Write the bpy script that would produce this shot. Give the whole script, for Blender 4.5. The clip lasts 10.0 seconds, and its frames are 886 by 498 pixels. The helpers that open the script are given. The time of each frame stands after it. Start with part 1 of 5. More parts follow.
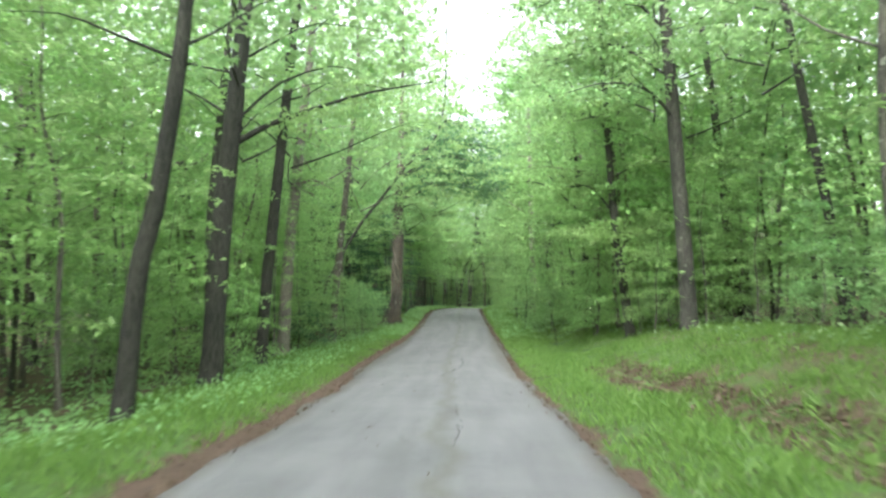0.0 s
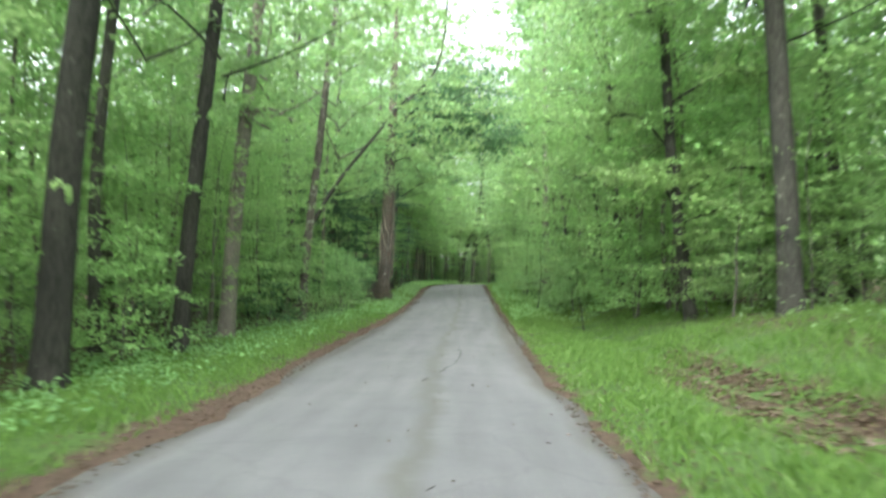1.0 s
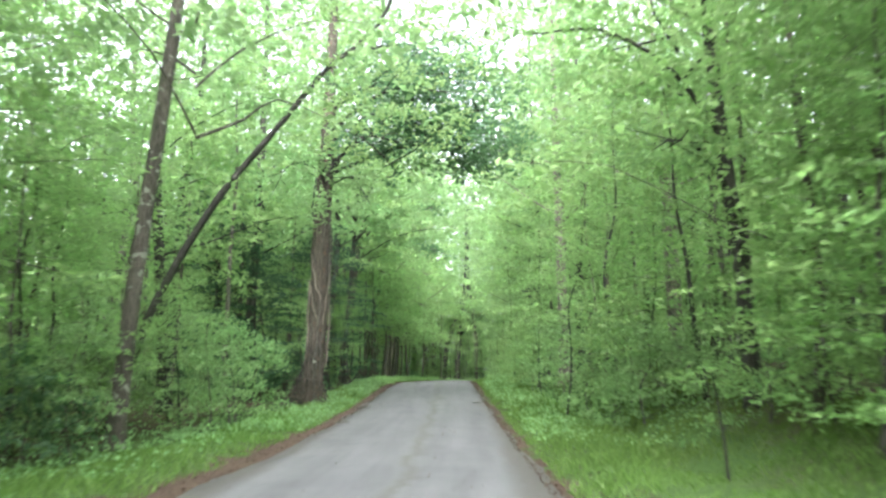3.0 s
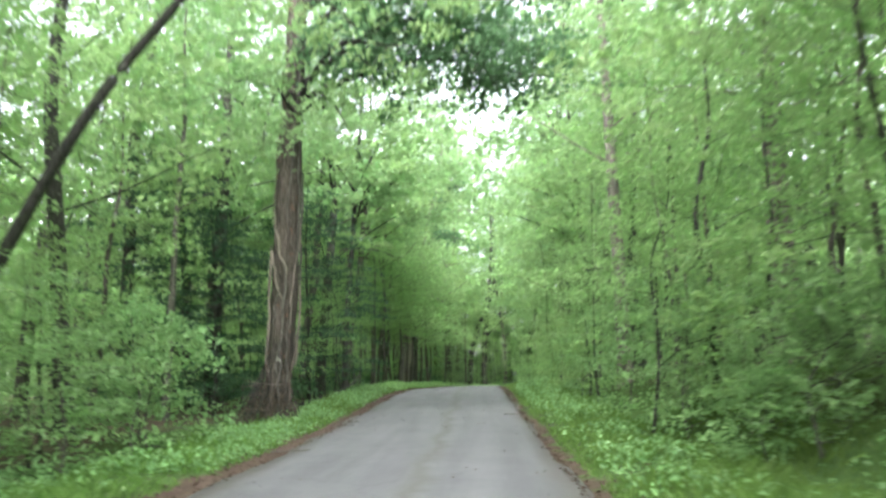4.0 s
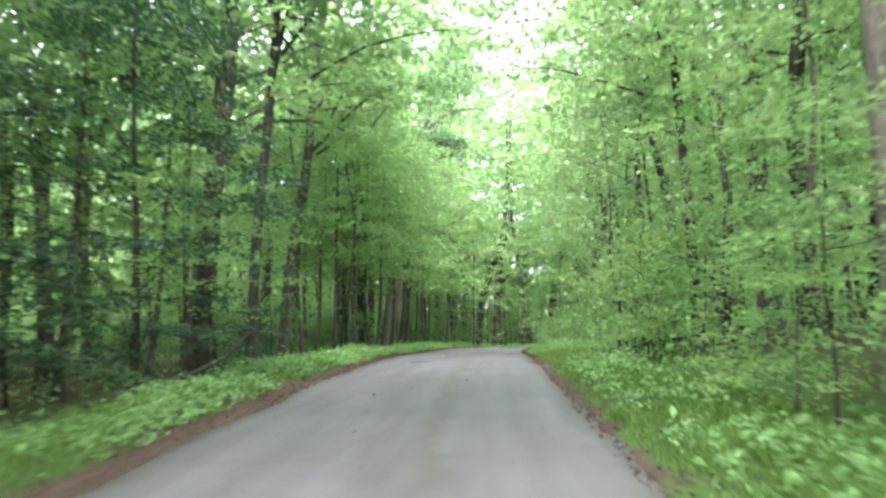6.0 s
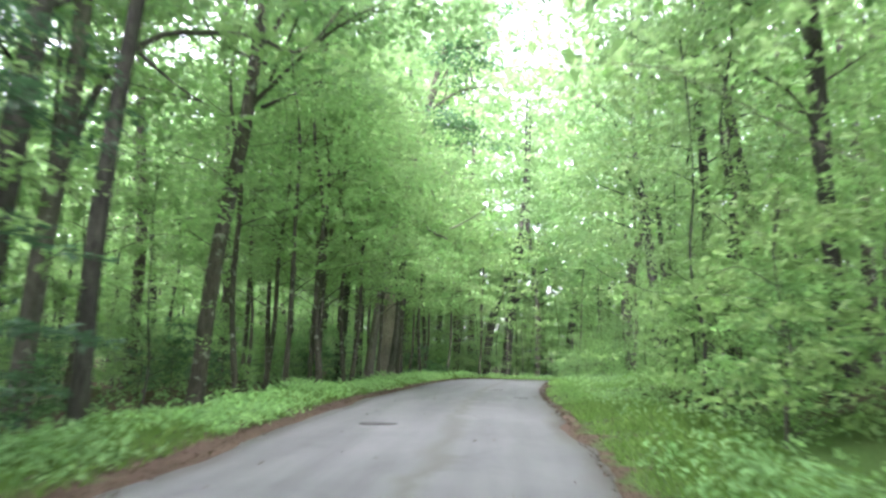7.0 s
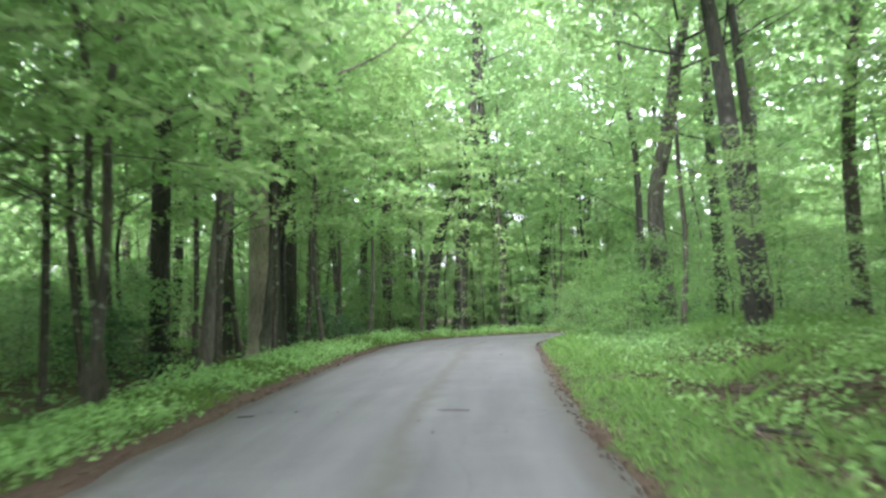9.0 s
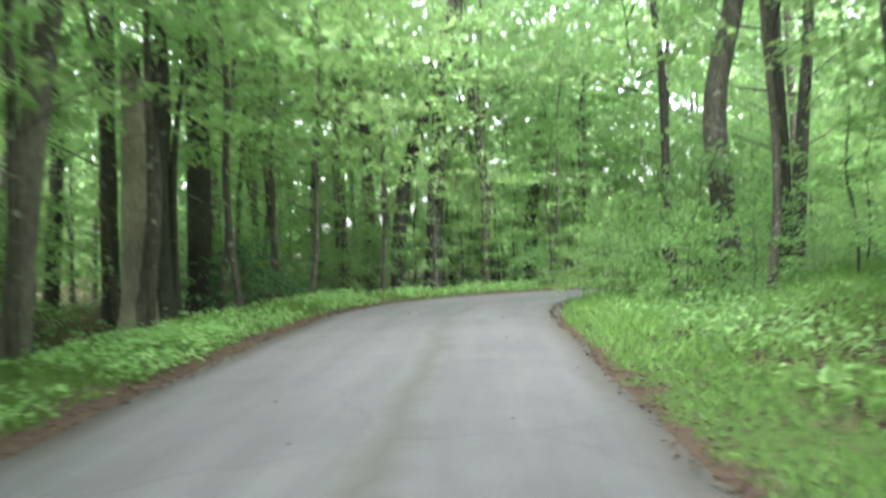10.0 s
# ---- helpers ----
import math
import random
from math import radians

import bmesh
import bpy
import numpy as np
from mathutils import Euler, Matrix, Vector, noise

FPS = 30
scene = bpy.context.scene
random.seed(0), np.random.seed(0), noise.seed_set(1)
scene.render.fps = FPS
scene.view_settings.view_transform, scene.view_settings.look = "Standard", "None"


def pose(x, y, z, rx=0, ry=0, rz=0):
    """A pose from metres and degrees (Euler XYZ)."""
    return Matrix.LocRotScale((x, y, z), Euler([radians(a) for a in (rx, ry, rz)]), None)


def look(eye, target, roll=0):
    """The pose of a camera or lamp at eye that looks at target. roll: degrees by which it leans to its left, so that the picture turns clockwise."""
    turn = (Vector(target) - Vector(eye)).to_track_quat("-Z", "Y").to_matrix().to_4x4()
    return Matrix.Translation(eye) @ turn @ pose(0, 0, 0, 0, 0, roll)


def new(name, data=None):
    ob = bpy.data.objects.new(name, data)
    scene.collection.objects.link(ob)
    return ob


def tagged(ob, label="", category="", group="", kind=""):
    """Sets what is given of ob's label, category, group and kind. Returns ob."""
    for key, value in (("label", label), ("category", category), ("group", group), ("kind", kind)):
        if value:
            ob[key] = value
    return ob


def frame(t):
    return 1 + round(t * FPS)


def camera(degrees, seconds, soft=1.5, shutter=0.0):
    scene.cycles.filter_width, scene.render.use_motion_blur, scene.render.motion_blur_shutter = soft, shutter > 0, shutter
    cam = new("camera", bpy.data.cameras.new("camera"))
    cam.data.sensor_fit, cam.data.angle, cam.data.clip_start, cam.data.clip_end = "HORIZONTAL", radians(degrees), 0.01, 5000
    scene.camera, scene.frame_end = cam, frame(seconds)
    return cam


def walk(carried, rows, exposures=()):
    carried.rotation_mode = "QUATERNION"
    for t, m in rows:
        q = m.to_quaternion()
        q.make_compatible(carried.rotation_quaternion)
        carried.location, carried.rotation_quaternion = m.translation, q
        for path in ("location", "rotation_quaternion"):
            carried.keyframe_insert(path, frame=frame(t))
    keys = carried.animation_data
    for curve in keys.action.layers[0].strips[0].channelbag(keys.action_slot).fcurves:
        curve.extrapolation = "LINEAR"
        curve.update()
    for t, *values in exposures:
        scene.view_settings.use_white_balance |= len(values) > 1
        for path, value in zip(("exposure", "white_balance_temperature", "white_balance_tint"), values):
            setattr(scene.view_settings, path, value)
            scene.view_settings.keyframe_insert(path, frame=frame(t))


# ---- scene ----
cam = camera(56.0, 10.0, soft=2.5, shutter=0.5)
PATH = [
    (0, (0.001, -0.0, 1.25), (-0.07, 1.995, 1.365), -0.41),
    (0.5, (0.041, 3.741, 1.092), (-0.034, 5.732, 1.262), -0.26),
    (1, (0.017, 7.557, 0.95), (-0.064, 9.554, 1.012), 0.51),
    (1.5, (-0.052, 11.256, 0.878), (-0.164, 13.253, 0.861), 1.51),
    (2, (-0.035, 14.945, 0.731), (-0.102, 16.944, 0.74), 1.46),
    (2.5, (-0.008, 18.777, 0.617), (-0.051, 20.77, 0.773), 0.05),
    (2.7, (0.007, 20.31, 0.617), (-0.028, 22.297, 0.843), -0.09),
    (3.8, (0.111, 28.727, 0.436), (0.025, 30.695, 0.777), -1.50),
    (4, (0.081, 30.272, 0.434), (-0.022, 32.245, 0.747), -1.21),
    (4.5, (-0.003, 34.118, 0.441), (-0.141, 36.099, 0.678), -1.34),
    (5, (-0.099, 37.931, 0.509), (-0.242, 39.913, 0.736), -1.49),
    (5.5, (-0.203, 41.679, 0.573), (-0.349, 43.661, 0.8), -1.13),
    (5.7, (-0.248, 43.189, 0.63), (-0.388, 45.174, 0.834), -1.01),
    (6.8, (-0.233, 51.726, 0.989), (-0.38, 53.705, 1.231), 1.41),
    (7, (-0.285, 53.329, 1.067), (-0.448, 55.307, 1.32), 1.56),
    (7.5, (-0.412, 57.368, 1.243), (-0.508, 59.352, 1.479), 1.57),
    (8, (-0.518, 61.396, 1.285), (-0.564, 63.38, 1.528), -0.22),
    (8.5, (-0.56, 65.403, 1.338), (-0.578, 67.394, 1.533), -1.26),
    (9, (-0.527, 69.359, 1.376), (-0.56, 71.356, 1.484), -1.64),
    (9.5, (-0.581, 73.049, 1.342), (-0.597, 75.046, 1.456), -1.90),
    (10, (-0.59, 76.592, 1.258), (-0.557, 78.591, 1.246), -1.75),
]
walk(cam, [(t, look(eye, target, roll)) for t, eye, target, roll in PATH], exposures=[(0.0, 2.6, 6250, 9), (1.3, 2.6, 6250, 8), (2.5, 3.0, 6150, 13), (4.0, 2.85, 6150, 15), (4.5, 2.9, 6200, 15), (5.5, 3.22, 6200, 16), (7.0, 3.31, 6000, 21), (7.5, 3.25, 5950, 22), (8.0, 3.26, 5950, 23), (9.0, 3.23, 6000, 19), (10.0, 3.38, 6150, 14)])

# ---- light: an overcast late-spring sky over a wooded lane ----
world = bpy.data.worlds.new("overcast_sky")
scene.world = world
world.use_nodes = True
wn, wl = world.node_tree.nodes, world.node_tree.links
sky = wn.new("ShaderNodeTexSky")
sky.sky_type, sky.sun_disc = "NISHITA", False
sky.sun_elevation, sky.sun_rotation = radians(46), radians(184)
sky.dust_density, sky.ozone_density = 4.0, 1.0
grey = wn.new("ShaderNodeHueSaturation")
grey.inputs["Saturation"].default_value = 0.22
wl.new(sky.outputs[0], grey.inputs["Color"])
wl.new(grey.outputs[0], wn["Background"].inputs[0])
wn["Background"].inputs[1].default_value = 0.15
sun = new("sun", bpy.data.lights.new("sun", "SUN"))
sun.data.energy, sun.data.angle, sun.data.color = 1.5, radians(50), (1.0, 0.97, 0.9)
sun.matrix_world = look((-3, -43, 44), (0, 0, 0))


# ---- materials ----
def material(name):
    m = bpy.data.materials.new(name)
    m.use_nodes = True
    m.node_tree.nodes.clear()
    return m, m.node_tree.nodes, m.node_tree.links


def add(nodes, kind, **values):
    n = nodes.new("ShaderNode" + kind)
    for key, value in values.items():
        n.inputs[key.replace("_", " ")].default_value = value
    return n


def ramp(nodes, stops):
    n = nodes.new("ShaderNodeValToRGB")
    els = n.color_ramp.elements
    while len(els) < len(stops):
        els.new(0.5)
    for e, (p, c) in zip(els, stops):
        e.position, e.color = p, (*c, 1)
    return n


def mixed(nodes, links, fac, a, b, blend="MIX"):
    n = nodes.new("ShaderNodeMix")
    n.data_type, n.blend_type = "RGBA", blend
    for socket, value in ((n.inputs[0], fac), (n.inputs[6], a), (n.inputs[7], b)):
        if isinstance(value, (float, int)):
            socket.default_value = value
        elif isinstance(value, tuple):
            socket.default_value = (*value, 1)
        else:
            links.new(value, socket)
    return n.outputs[2]


def calc(nodes, links, op, a, b):
    n = nodes.new("ShaderNodeMath")
    n.operation = op
    for socket, value in zip(n.inputs, (a, b)):
        if isinstance(value, (float, int)):
            socket.default_value = value
        else:
            links.new(value, socket)
    return n.outputs[0]


def leaf_material(name, dark, light, through_col, gloss=0.035, rough=0.55):
    """Thin leaf: diffuse and translucent, varied from plant to plant and from leaf to leaf."""
    m, n, l = material(name)
    info, geo = add(n, "ObjectInfo"), add(n, "NewGeometry")
    island = geo.outputs["Random Per Island"]
    col = mixed(n, l, island, dark, light)
    tone = add(n, "HueSaturation")
    l.new(calc(n, l, "ADD", calc(n, l, "MULTIPLY", info.outputs["Random"], 0.035), 0.485), tone.inputs["Hue"])
    l.new(calc(n, l, "ADD", calc(n, l, "MULTIPLY", info.outputs["Random"], 0.5), 0.75), tone.inputs["Value"])
    l.new(col, tone.inputs["Color"])
    tone2 = add(n, "HueSaturation")
    l.new(calc(n, l, "ADD", calc(n, l, "MULTIPLY", island, 0.34), 0.83), tone2.inputs["Value"])
    tone2.inputs["Color"].default_value = (*through_col, 1)
    d, t, g = add(n, "BsdfDiffuse"), add(n, "BsdfTranslucent"), add(n, "BsdfGlossy", Roughness=rough)
    l.new(tone.outputs[0], d.inputs[0])
    l.new(tone2.outputs[0], t.inputs[0])
    a, b = add(n, "MixShader", Fac=0.5), add(n, "MixShader", Fac=gloss)
    l.new(d.outputs[0], a.inputs[1])
    l.new(t.outputs[0], a.inputs[2])
    l.new(a.outputs[0], b.inputs[1])
    l.new(g.outputs[0], b.inputs[2])
    out = add(n, "OutputMaterial")
    l.new(b.outputs[0], out.inputs[0])
    return m


def rough_material(name, col, rough=0.9, bump=None, strength=0.6, distance=0.02, nodes_links=None):
    """Finish a material: a colour socket and a height socket into a principled surface."""
    m, n, l = nodes_links
    p = add(n, "BsdfPrincipled", Roughness=rough)
    p.inputs["Specular IOR Level"].default_value = 0.25
    l.new(col, p.inputs["Base Color"])
    if bump is not None:
        b = add(n, "Bump", Strength=strength, Distance=distance)
        l.new(bump, b.inputs["Height"])
        l.new(b.outputs[0], p.inputs["Normal"])
    out = add(n, "OutputMaterial")
    l.new(p.outputs[0], out.inputs[0])
    return m


def bark_material(name, dark, light, lichen=0.0, lichen_col=(0.42, 0.45, 0.38)):
    m, n, l = material(name)
    tc = add(n, "TexCoord")
    mp = add(n, "Mapping", Scale=(9, 9, 1.6))
    l.new(tc.outputs["Object"], mp.inputs[0])
    fine, wide = add(n, "TexNoise", Scale=3.0, Detail=6.0, Roughness=0.7), add(n, "TexNoise", Scale=0.9, Detail=3.0)
    l.new(mp.outputs[0], fine.inputs["Vector"])
    l.new(tc.outputs["Object"], wide.inputs["Vector"])
    r1 = ramp(n, [(0.37, dark), (0.63, light)])
    l.new(fine.outputs[0], r1.inputs[0])
    r2 = ramp(n, [(0.3, (0.6, 0.6, 0.6)), (0.7, (1.25, 1.2, 1.15))])
    l.new(wide.outputs[0], r2.inputs[0])
    col = mixed(n, l, 1.0, r1.outputs[0], r2.outputs[0], "MULTIPLY")
    if lichen:
        spots = add(n, "TexNoise", Scale=5.0, Detail=2.0)
        l.new(tc.outputs["Object"], spots.inputs["Vector"])
        r3 = ramp(n, [(1 - lichen - 0.03, (0, 0, 0)), (1 - lichen + 0.03, (1, 1, 1))])
        l.new(spots.outputs[0], r3.inputs[0])
        col = mixed(n, l, r3.outputs[0], col, lichen_col)
    return rough_material(name, col, 0.92, fine.outputs[0], 1.0, 0.05, (m, n, l))


LEAF = leaf_material("spring_leaf", (0.112, 0.22, 0.074), (0.18, 0.315, 0.108), (0.37, 0.54, 0.255))
LEAF_PALE = leaf_material("pale_leaf", (0.15, 0.28, 0.08), (0.225, 0.38, 0.112), (0.41, 0.585, 0.26))
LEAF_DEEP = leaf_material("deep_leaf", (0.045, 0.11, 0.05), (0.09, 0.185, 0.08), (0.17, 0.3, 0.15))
NEEDLE = leaf_material("hemlock_needle", (0.034, 0.085, 0.046), (0.062, 0.14, 0.07), (0.06, 0.13, 0.06), 0.04)
GRASS = leaf_material("grass_blade", (0.07, 0.135, 0.028), (0.133, 0.222, 0.047), (0.195, 0.295, 0.08), 0.025)
GRASS_LUSH = leaf_material("lush_grass_blade", (0.1, 0.19, 0.05), (0.185, 0.305, 0.085), (0.28, 0.41, 0.135), 0.025)
LITTER = leaf_material("dead_leaf", (0.06, 0.042, 0.03), (0.2, 0.145, 0.1), (0.06, 0.04, 0.025), 0.04)
BARK = bark_material("dark_bark", (0.028, 0.029, 0.025), (0.077, 0.079, 0.068), 0.3, (0.145, 0.157, 0.123))
# darker copy of dark_bark for three early left-hand trees
BARK_DARKER = bark_material("darker_bark", (0.017, 0.018, 0.0155), (0.052, 0.054, 0.046), 0.28, (0.1, 0.11, 0.085))
BARK_GREY = bark_material("grey_bark", (0.075, 0.073, 0.064), (0.185, 0.18, 0.158), 0.32, (0.3, 0.31, 0.26))
BARK_PALE = bark_material("pale_bark", (0.12, 0.112, 0.1), (0.27, 0.25, 0.222), 0.3, (0.38, 0.38, 0.33))
BARK_RED = bark_material("red_brown_bark", (0.042, 0.037, 0.031), (0.155, 0.138, 0.117), 0.33, (0.15, 0.098, 0.072))
BARK_SPOT = bark_material("lichened_bark", (0.058, 0.054, 0.046), (0.15, 0.142, 0.12), 0.36, (0.28, 0.295, 0.245))
WOOD = bark_material("stripped_wood", (0.23, 0.2, 0.168), (0.45, 0.405, 0.345), 0.0)
VINE = bark_material("vine_bark", (0.15, 0.135, 0.115), (0.33, 0.295, 0.255), 0.0)


def asphalt_material():
    m, n, l = material("worn_asphalt")
    tc, uv = add(n, "TexCoord"), add(n, "UVMap")
    uv.uv_map = "lane"
    sep = add(n, "SeparateXYZ")
    l.new(uv.outputs[0], sep.inputs[0])
    grain = add(n, "TexNoise", Scale=90.0, Detail=4.0, Roughness=0.7)
    stain = add(n, "TexNoise", Scale=0.7, Detail=5.0, Roughness=0.6)
    l.new(tc.outputs["Object"], grain.inputs["Vector"])
    l.new(tc.outputs["Object"], stain.inputs["Vector"])
    stretch = add(n, "Mapping", Scale=(1.6, 0.12, 1))
    l.new(uv.outputs[0], stretch.inputs[0])
    streak = add(n, "TexNoise", Scale=1.5, Detail=4.0)
    l.new(stretch.outputs[0], streak.inputs["Vector"])
    base = ramp(n, [(0.3, (0.104, 0.105, 0.112)), (0.72, (0.136, 0.136, 0.143))])
    l.new(stain.outputs[0], base.inputs[0])
    g = ramp(n, [(0.25, (0.7, 0.7, 0.7)), (0.75, (1.2, 1.2, 1.2))])
    l.new(grain.outputs[0], g.inputs[0])
    s = ramp(n, [(0.35, (0.84, 0.84, 0.84)), (0.65, (1.1, 1.1, 1.1))])
    l.new(streak.outputs[0], s.inputs[0])
    col = mixed(n, l, 1.0, mixed(n, l, 1.0, base.outputs[0], g.outputs[0], "MULTIPLY"), s.outputs[0], "MULTIPLY")
    # a damp, mossy crown seam that wanders along the middle, and dirty margins
    wander = calc(n, l, "ADD", sep.outputs[0], calc(n, l, "MULTIPLY", calc(n, l, "SUBTRACT", stain.outputs[0], 0.5), 0.9))
    seam = calc(n, l, "SUBTRACT", 1.0, calc(n, l, "MULTIPLY", calc(n, l, "ABSOLUTE", calc(n, l, "SUBTRACT", wander, 0.28), 0.0), 5.0))
    seam = calc(n, l, "MULTIPLY", calc(n, l, "MAXIMUM", seam, 0.0), calc(n, l, "MULTIPLY", streak.outputs[0], 1.15))
    col = mixed(n, l, seam, col, (0.068, 0.068, 0.055))
    rim = calc(n, l, "MULTIPLY", calc(n, l, "SUBTRACT", calc(n, l, "ADD", calc(n, l, "ABSOLUTE", sep.outputs[0], 0.0), calc(n, l, "MULTIPLY", stain.outputs[0], 0.7)), 1.98), 2.5)
    rim = calc(n, l, "MINIMUM", calc(n, l, "MAXIMUM", rim, 0.0), 0.6)
    col = mixed(n, l, rim, col, (0.065, 0.058, 0.048))
    crack = add(n, "TexVoronoi", Scale=0.55)
    crack.feature = "DISTANCE_TO_EDGE"
    bend = add(n, "TexNoise", Scale=2.0, Detail=3.0)
    l.new(tc.outputs["Object"], bend.inputs["Vector"])
    l.new(mixed(n, l, 0.3, tc.outputs["Object"], bend.outputs["Color"]), crack.inputs["Vector"])
    c = ramp(n, [(0.0, (0.55, 0.55, 0.55)), (0.012, (1, 1, 1))])
    l.new(crack.outputs["Distance"], c.inputs[0])
    col = mixed(n, l, 0.25, col, mixed(n, l, 1.0, col, c.outputs[0], "MULTIPLY"))
    return rough_material("worn_asphalt", col, 0.72, grain.outputs[0], 0.35, 0.006, (m, n, l))


def ground_material():
    """Forest floor: bare soil beside the lane, then grass roots, then leaf litter under the trees."""
    m, n, l = material("forest_floor")
    tc, uv = add(n, "TexCoord"), add(n, "UVMap")
    uv.uv_map = "verge"
    sep = add(n, "SeparateXYZ")
    l.new(uv.outputs[0], sep.inputs[0])
    fine, mid, wide = add(n, "TexNoise", Scale=14.0, Detail=6.0, Roughness=0.7), add(n, "TexNoise", Scale=1.8, Detail=4.0), add(n, "TexNoise", Scale=0.35, Detail=3.0)
    for t in (fine, mid, wide):
        l.new(tc.outputs["Object"], t.inputs["Vector"])
    soil = ramp(n, [(0.3, (0.045, 0.029, 0.021)), (0.7, (0.115, 0.078, 0.06))])
    moss = ramp(n, [(0.3, (0.035, 0.075, 0.018)), (0.7, (0.085, 0.15, 0.035))])
    leaf = ramp(n, [(0.3, (0.035, 0.024, 0.017)), (0.5, (0.075, 0.052, 0.036)), (0.72, (0.14, 0.096, 0.066))])
    for r in (soil, moss, leaf):
        l.new(fine.outputs[0], r.inputs[0])
    d = calc(n, l, "ADD", sep.outputs[0], calc(n, l, "MULTIPLY", calc(n, l, "SUBTRACT", mid.outputs[0], 0.5), 1.1))
    near = ramp(n, [(0.42, (0, 0, 0)), (0.62, (1, 1, 1))])
    l.new(d, near.inputs[0])
    deep = calc(n, l, "MULTIPLY", calc(n, l, "SUBTRACT", calc(n, l, "ADD", sep.outputs[0], calc(n, l, "MULTIPLY", wide.outputs[0], 4.0)), 5.2), 0.7)
    deep = calc(n, l, "MINIMUM", calc(n, l, "MAXIMUM", deep, 0.0), 1.0)
    patch = ramp(n, [(0.44, (0, 0, 0)), (0.56, (1, 1, 1))])
    l.new(mid.outputs[0], patch.inputs[0])
    under = mixed(n, l, calc(n, l, "MULTIPLY", patch.outputs[0], 0.5), leaf.outputs[0], moss.outputs[0])
    col = mixed(n, l, near.outputs[0], soil.outputs[0], mixed(n, l, deep, moss.outputs[0], under))
    # the bare bed of the shallow ditch
    col = mixed(n, l, calc(n, l, "MULTIPLY", sep.outputs[1], patch.outputs[0]), col, leaf.outputs[0])
    return rough_material("forest_floor", col, 0.95, fine.outputs[0], 0.9, 0.05, (m, n, l))


ASPHALT, FLOOR = asphalt_material(), ground_material()

# ---- the lane's line: along, middle, width, height ----
LANE = np.array([
    (-40, -0.5, 3.7, 0.2), (-20, -0.55, 3.7, 0.15), (0, -0.55, 3.75, 0.0), (7.5, -0.58, 3.72, -0.3), (15, -0.75, 3.68, -0.52),
    (22, -0.95, 4.05, -0.68), (29, -1.08, 4.45, -0.81), (36, -1.08, 4.3, -0.79), (43, -1.02, 3.95, -0.63), (50, -1.08, 3.7, -0.34),
    (57, -1.25, 3.7, -0.03), (64, -1.28, 3.85, 0.08), (70, -1.4, 3.95, 0.12), (76, -1.4, 4.0, 0.04), (80, -1.3, 4.0, 0.03),
    (84, -1.05, 4.0, 0.05), (88, -0.6, 4.0, 0.03)])
s_fine = np.linspace(-40, 88, 257)


def smooth(u, v, at):
    """A soft curve through the knots."""
    out = np.interp(at, u, v)
    for _ in range(3):
        out = np.convolve(np.pad(out, 5, mode="edge"), np.ones(11) / 11, "valid")
    return out


line = [(smooth(LANE[:, 0], LANE[:, 1], s_fine)[i], s, smooth(LANE[:, 0], LANE[:, 2], s_fine)[i], smooth(LANE[:, 0], LANE[:, 3], s_fine)[i]) for i, s in enumerate(s_fine)]
x, y, turn, k = line[-1][0], 88.0, math.atan2(line[-1][0] - line[-3][0], 1.0), 0
while k < 90:
    turn += 0.5 * np.interp(k * 0.5, (0, 4, 6, 9, 13, 17, 45), (0.03, 0.04, 0.08, 0.1, 0.08, 0.02, 0.0))
    x, y, k = x + 0.5 * math.sin(turn), y + 0.5 * math.cos(turn), k + 1
    line.append((x, y, 4.0, float(np.interp(k * 0.5, (0, 6, 11, 25, 45), (0.03, -0.04, -0.17, -0.5, -0.7)))))
line = np.array(line)
ahead = np.gradient(line[:, :2], axis=0)
ahead /= np.linalg.norm(ahead, axis=1)[:, None]
side_way = np.stack([ahead[:, 1], -ahead[:, 0]], 1)

LEFT_BANK = ((-9, 0, 0.35, 0.8, 1.5, 3, 6, 14, 40, 400), (-0.09, -0.012, 0.02, 0.09, 0.08, -0.22, -0.3, -0.35, -0.3, 2.0))
RIGHT_BANK = ((-9, 0, 0.4, 1.0, 1.6, 2.4, 3.4, 4.8, 8, 40, 400), (-0.09, -0.012, 0.03, 0.1, 0.06, 0.03, 0.5, 0.9, 1.1, 1.6, 3.0))


def lay(px, py):
    """For points of the plan: distance beyond the lane's edge, side (-1 left, 1 right), the lane's height there, the ground's height."""
    px, py = np.atleast_1d(np.asarray(px, float)), np.atleast_1d(np.asarray(py, float))
    off, who = np.empty(len(px)), np.empty(len(px), int)
    for a in range(0, len(px), 4000):
        b = slice(a, a + 4000)
        d2 = (px[b, None] - line[None, :, 0]) ** 2 + (py[b, None] - line[None, :, 1]) ** 2
        who[b] = d2.argmin(1)
        off[b] = np.sqrt(d2.min(1))
    rel = np.stack([px - line[who, 0], py - line[who, 1]], 1)
    side = np.sign((rel * side_way[who]).sum(1) + 1e-9)
    d = off - line[who, 2] / 2
    bank = np.interp(py, (52, 75), (1.0, 0.62))
    dip = np.interp(py, (14, 22, 48, 60), (1.2, 0.6, 0.4, 1.1))
    left = np.interp(d, *LEFT_BANK)
    left = np.where(left < 0, np.where(d > 1, left * dip, left), left)
    right = np.interp(d, *RIGHT_BANK)
    right = np.where(d > 1.6, right * bank, right)
    rise = np.where(side < 0, left, right)
    lump = 0.05 * np.sin(px * 1.7 + np.sin(py * 0.9)) * np.sin(py * 1.3 + 1.0) + 0.1 * np.sin(px * 0.31 + 2) * np.sin(py * 0.23)
    return d, side, line[who, 3], line[who, 3] + rise + lump * np.clip((d - 0.3) / 2.5, 0, 1)


def ground_z(px, py):
    return float(lay(px, py)[3][0])


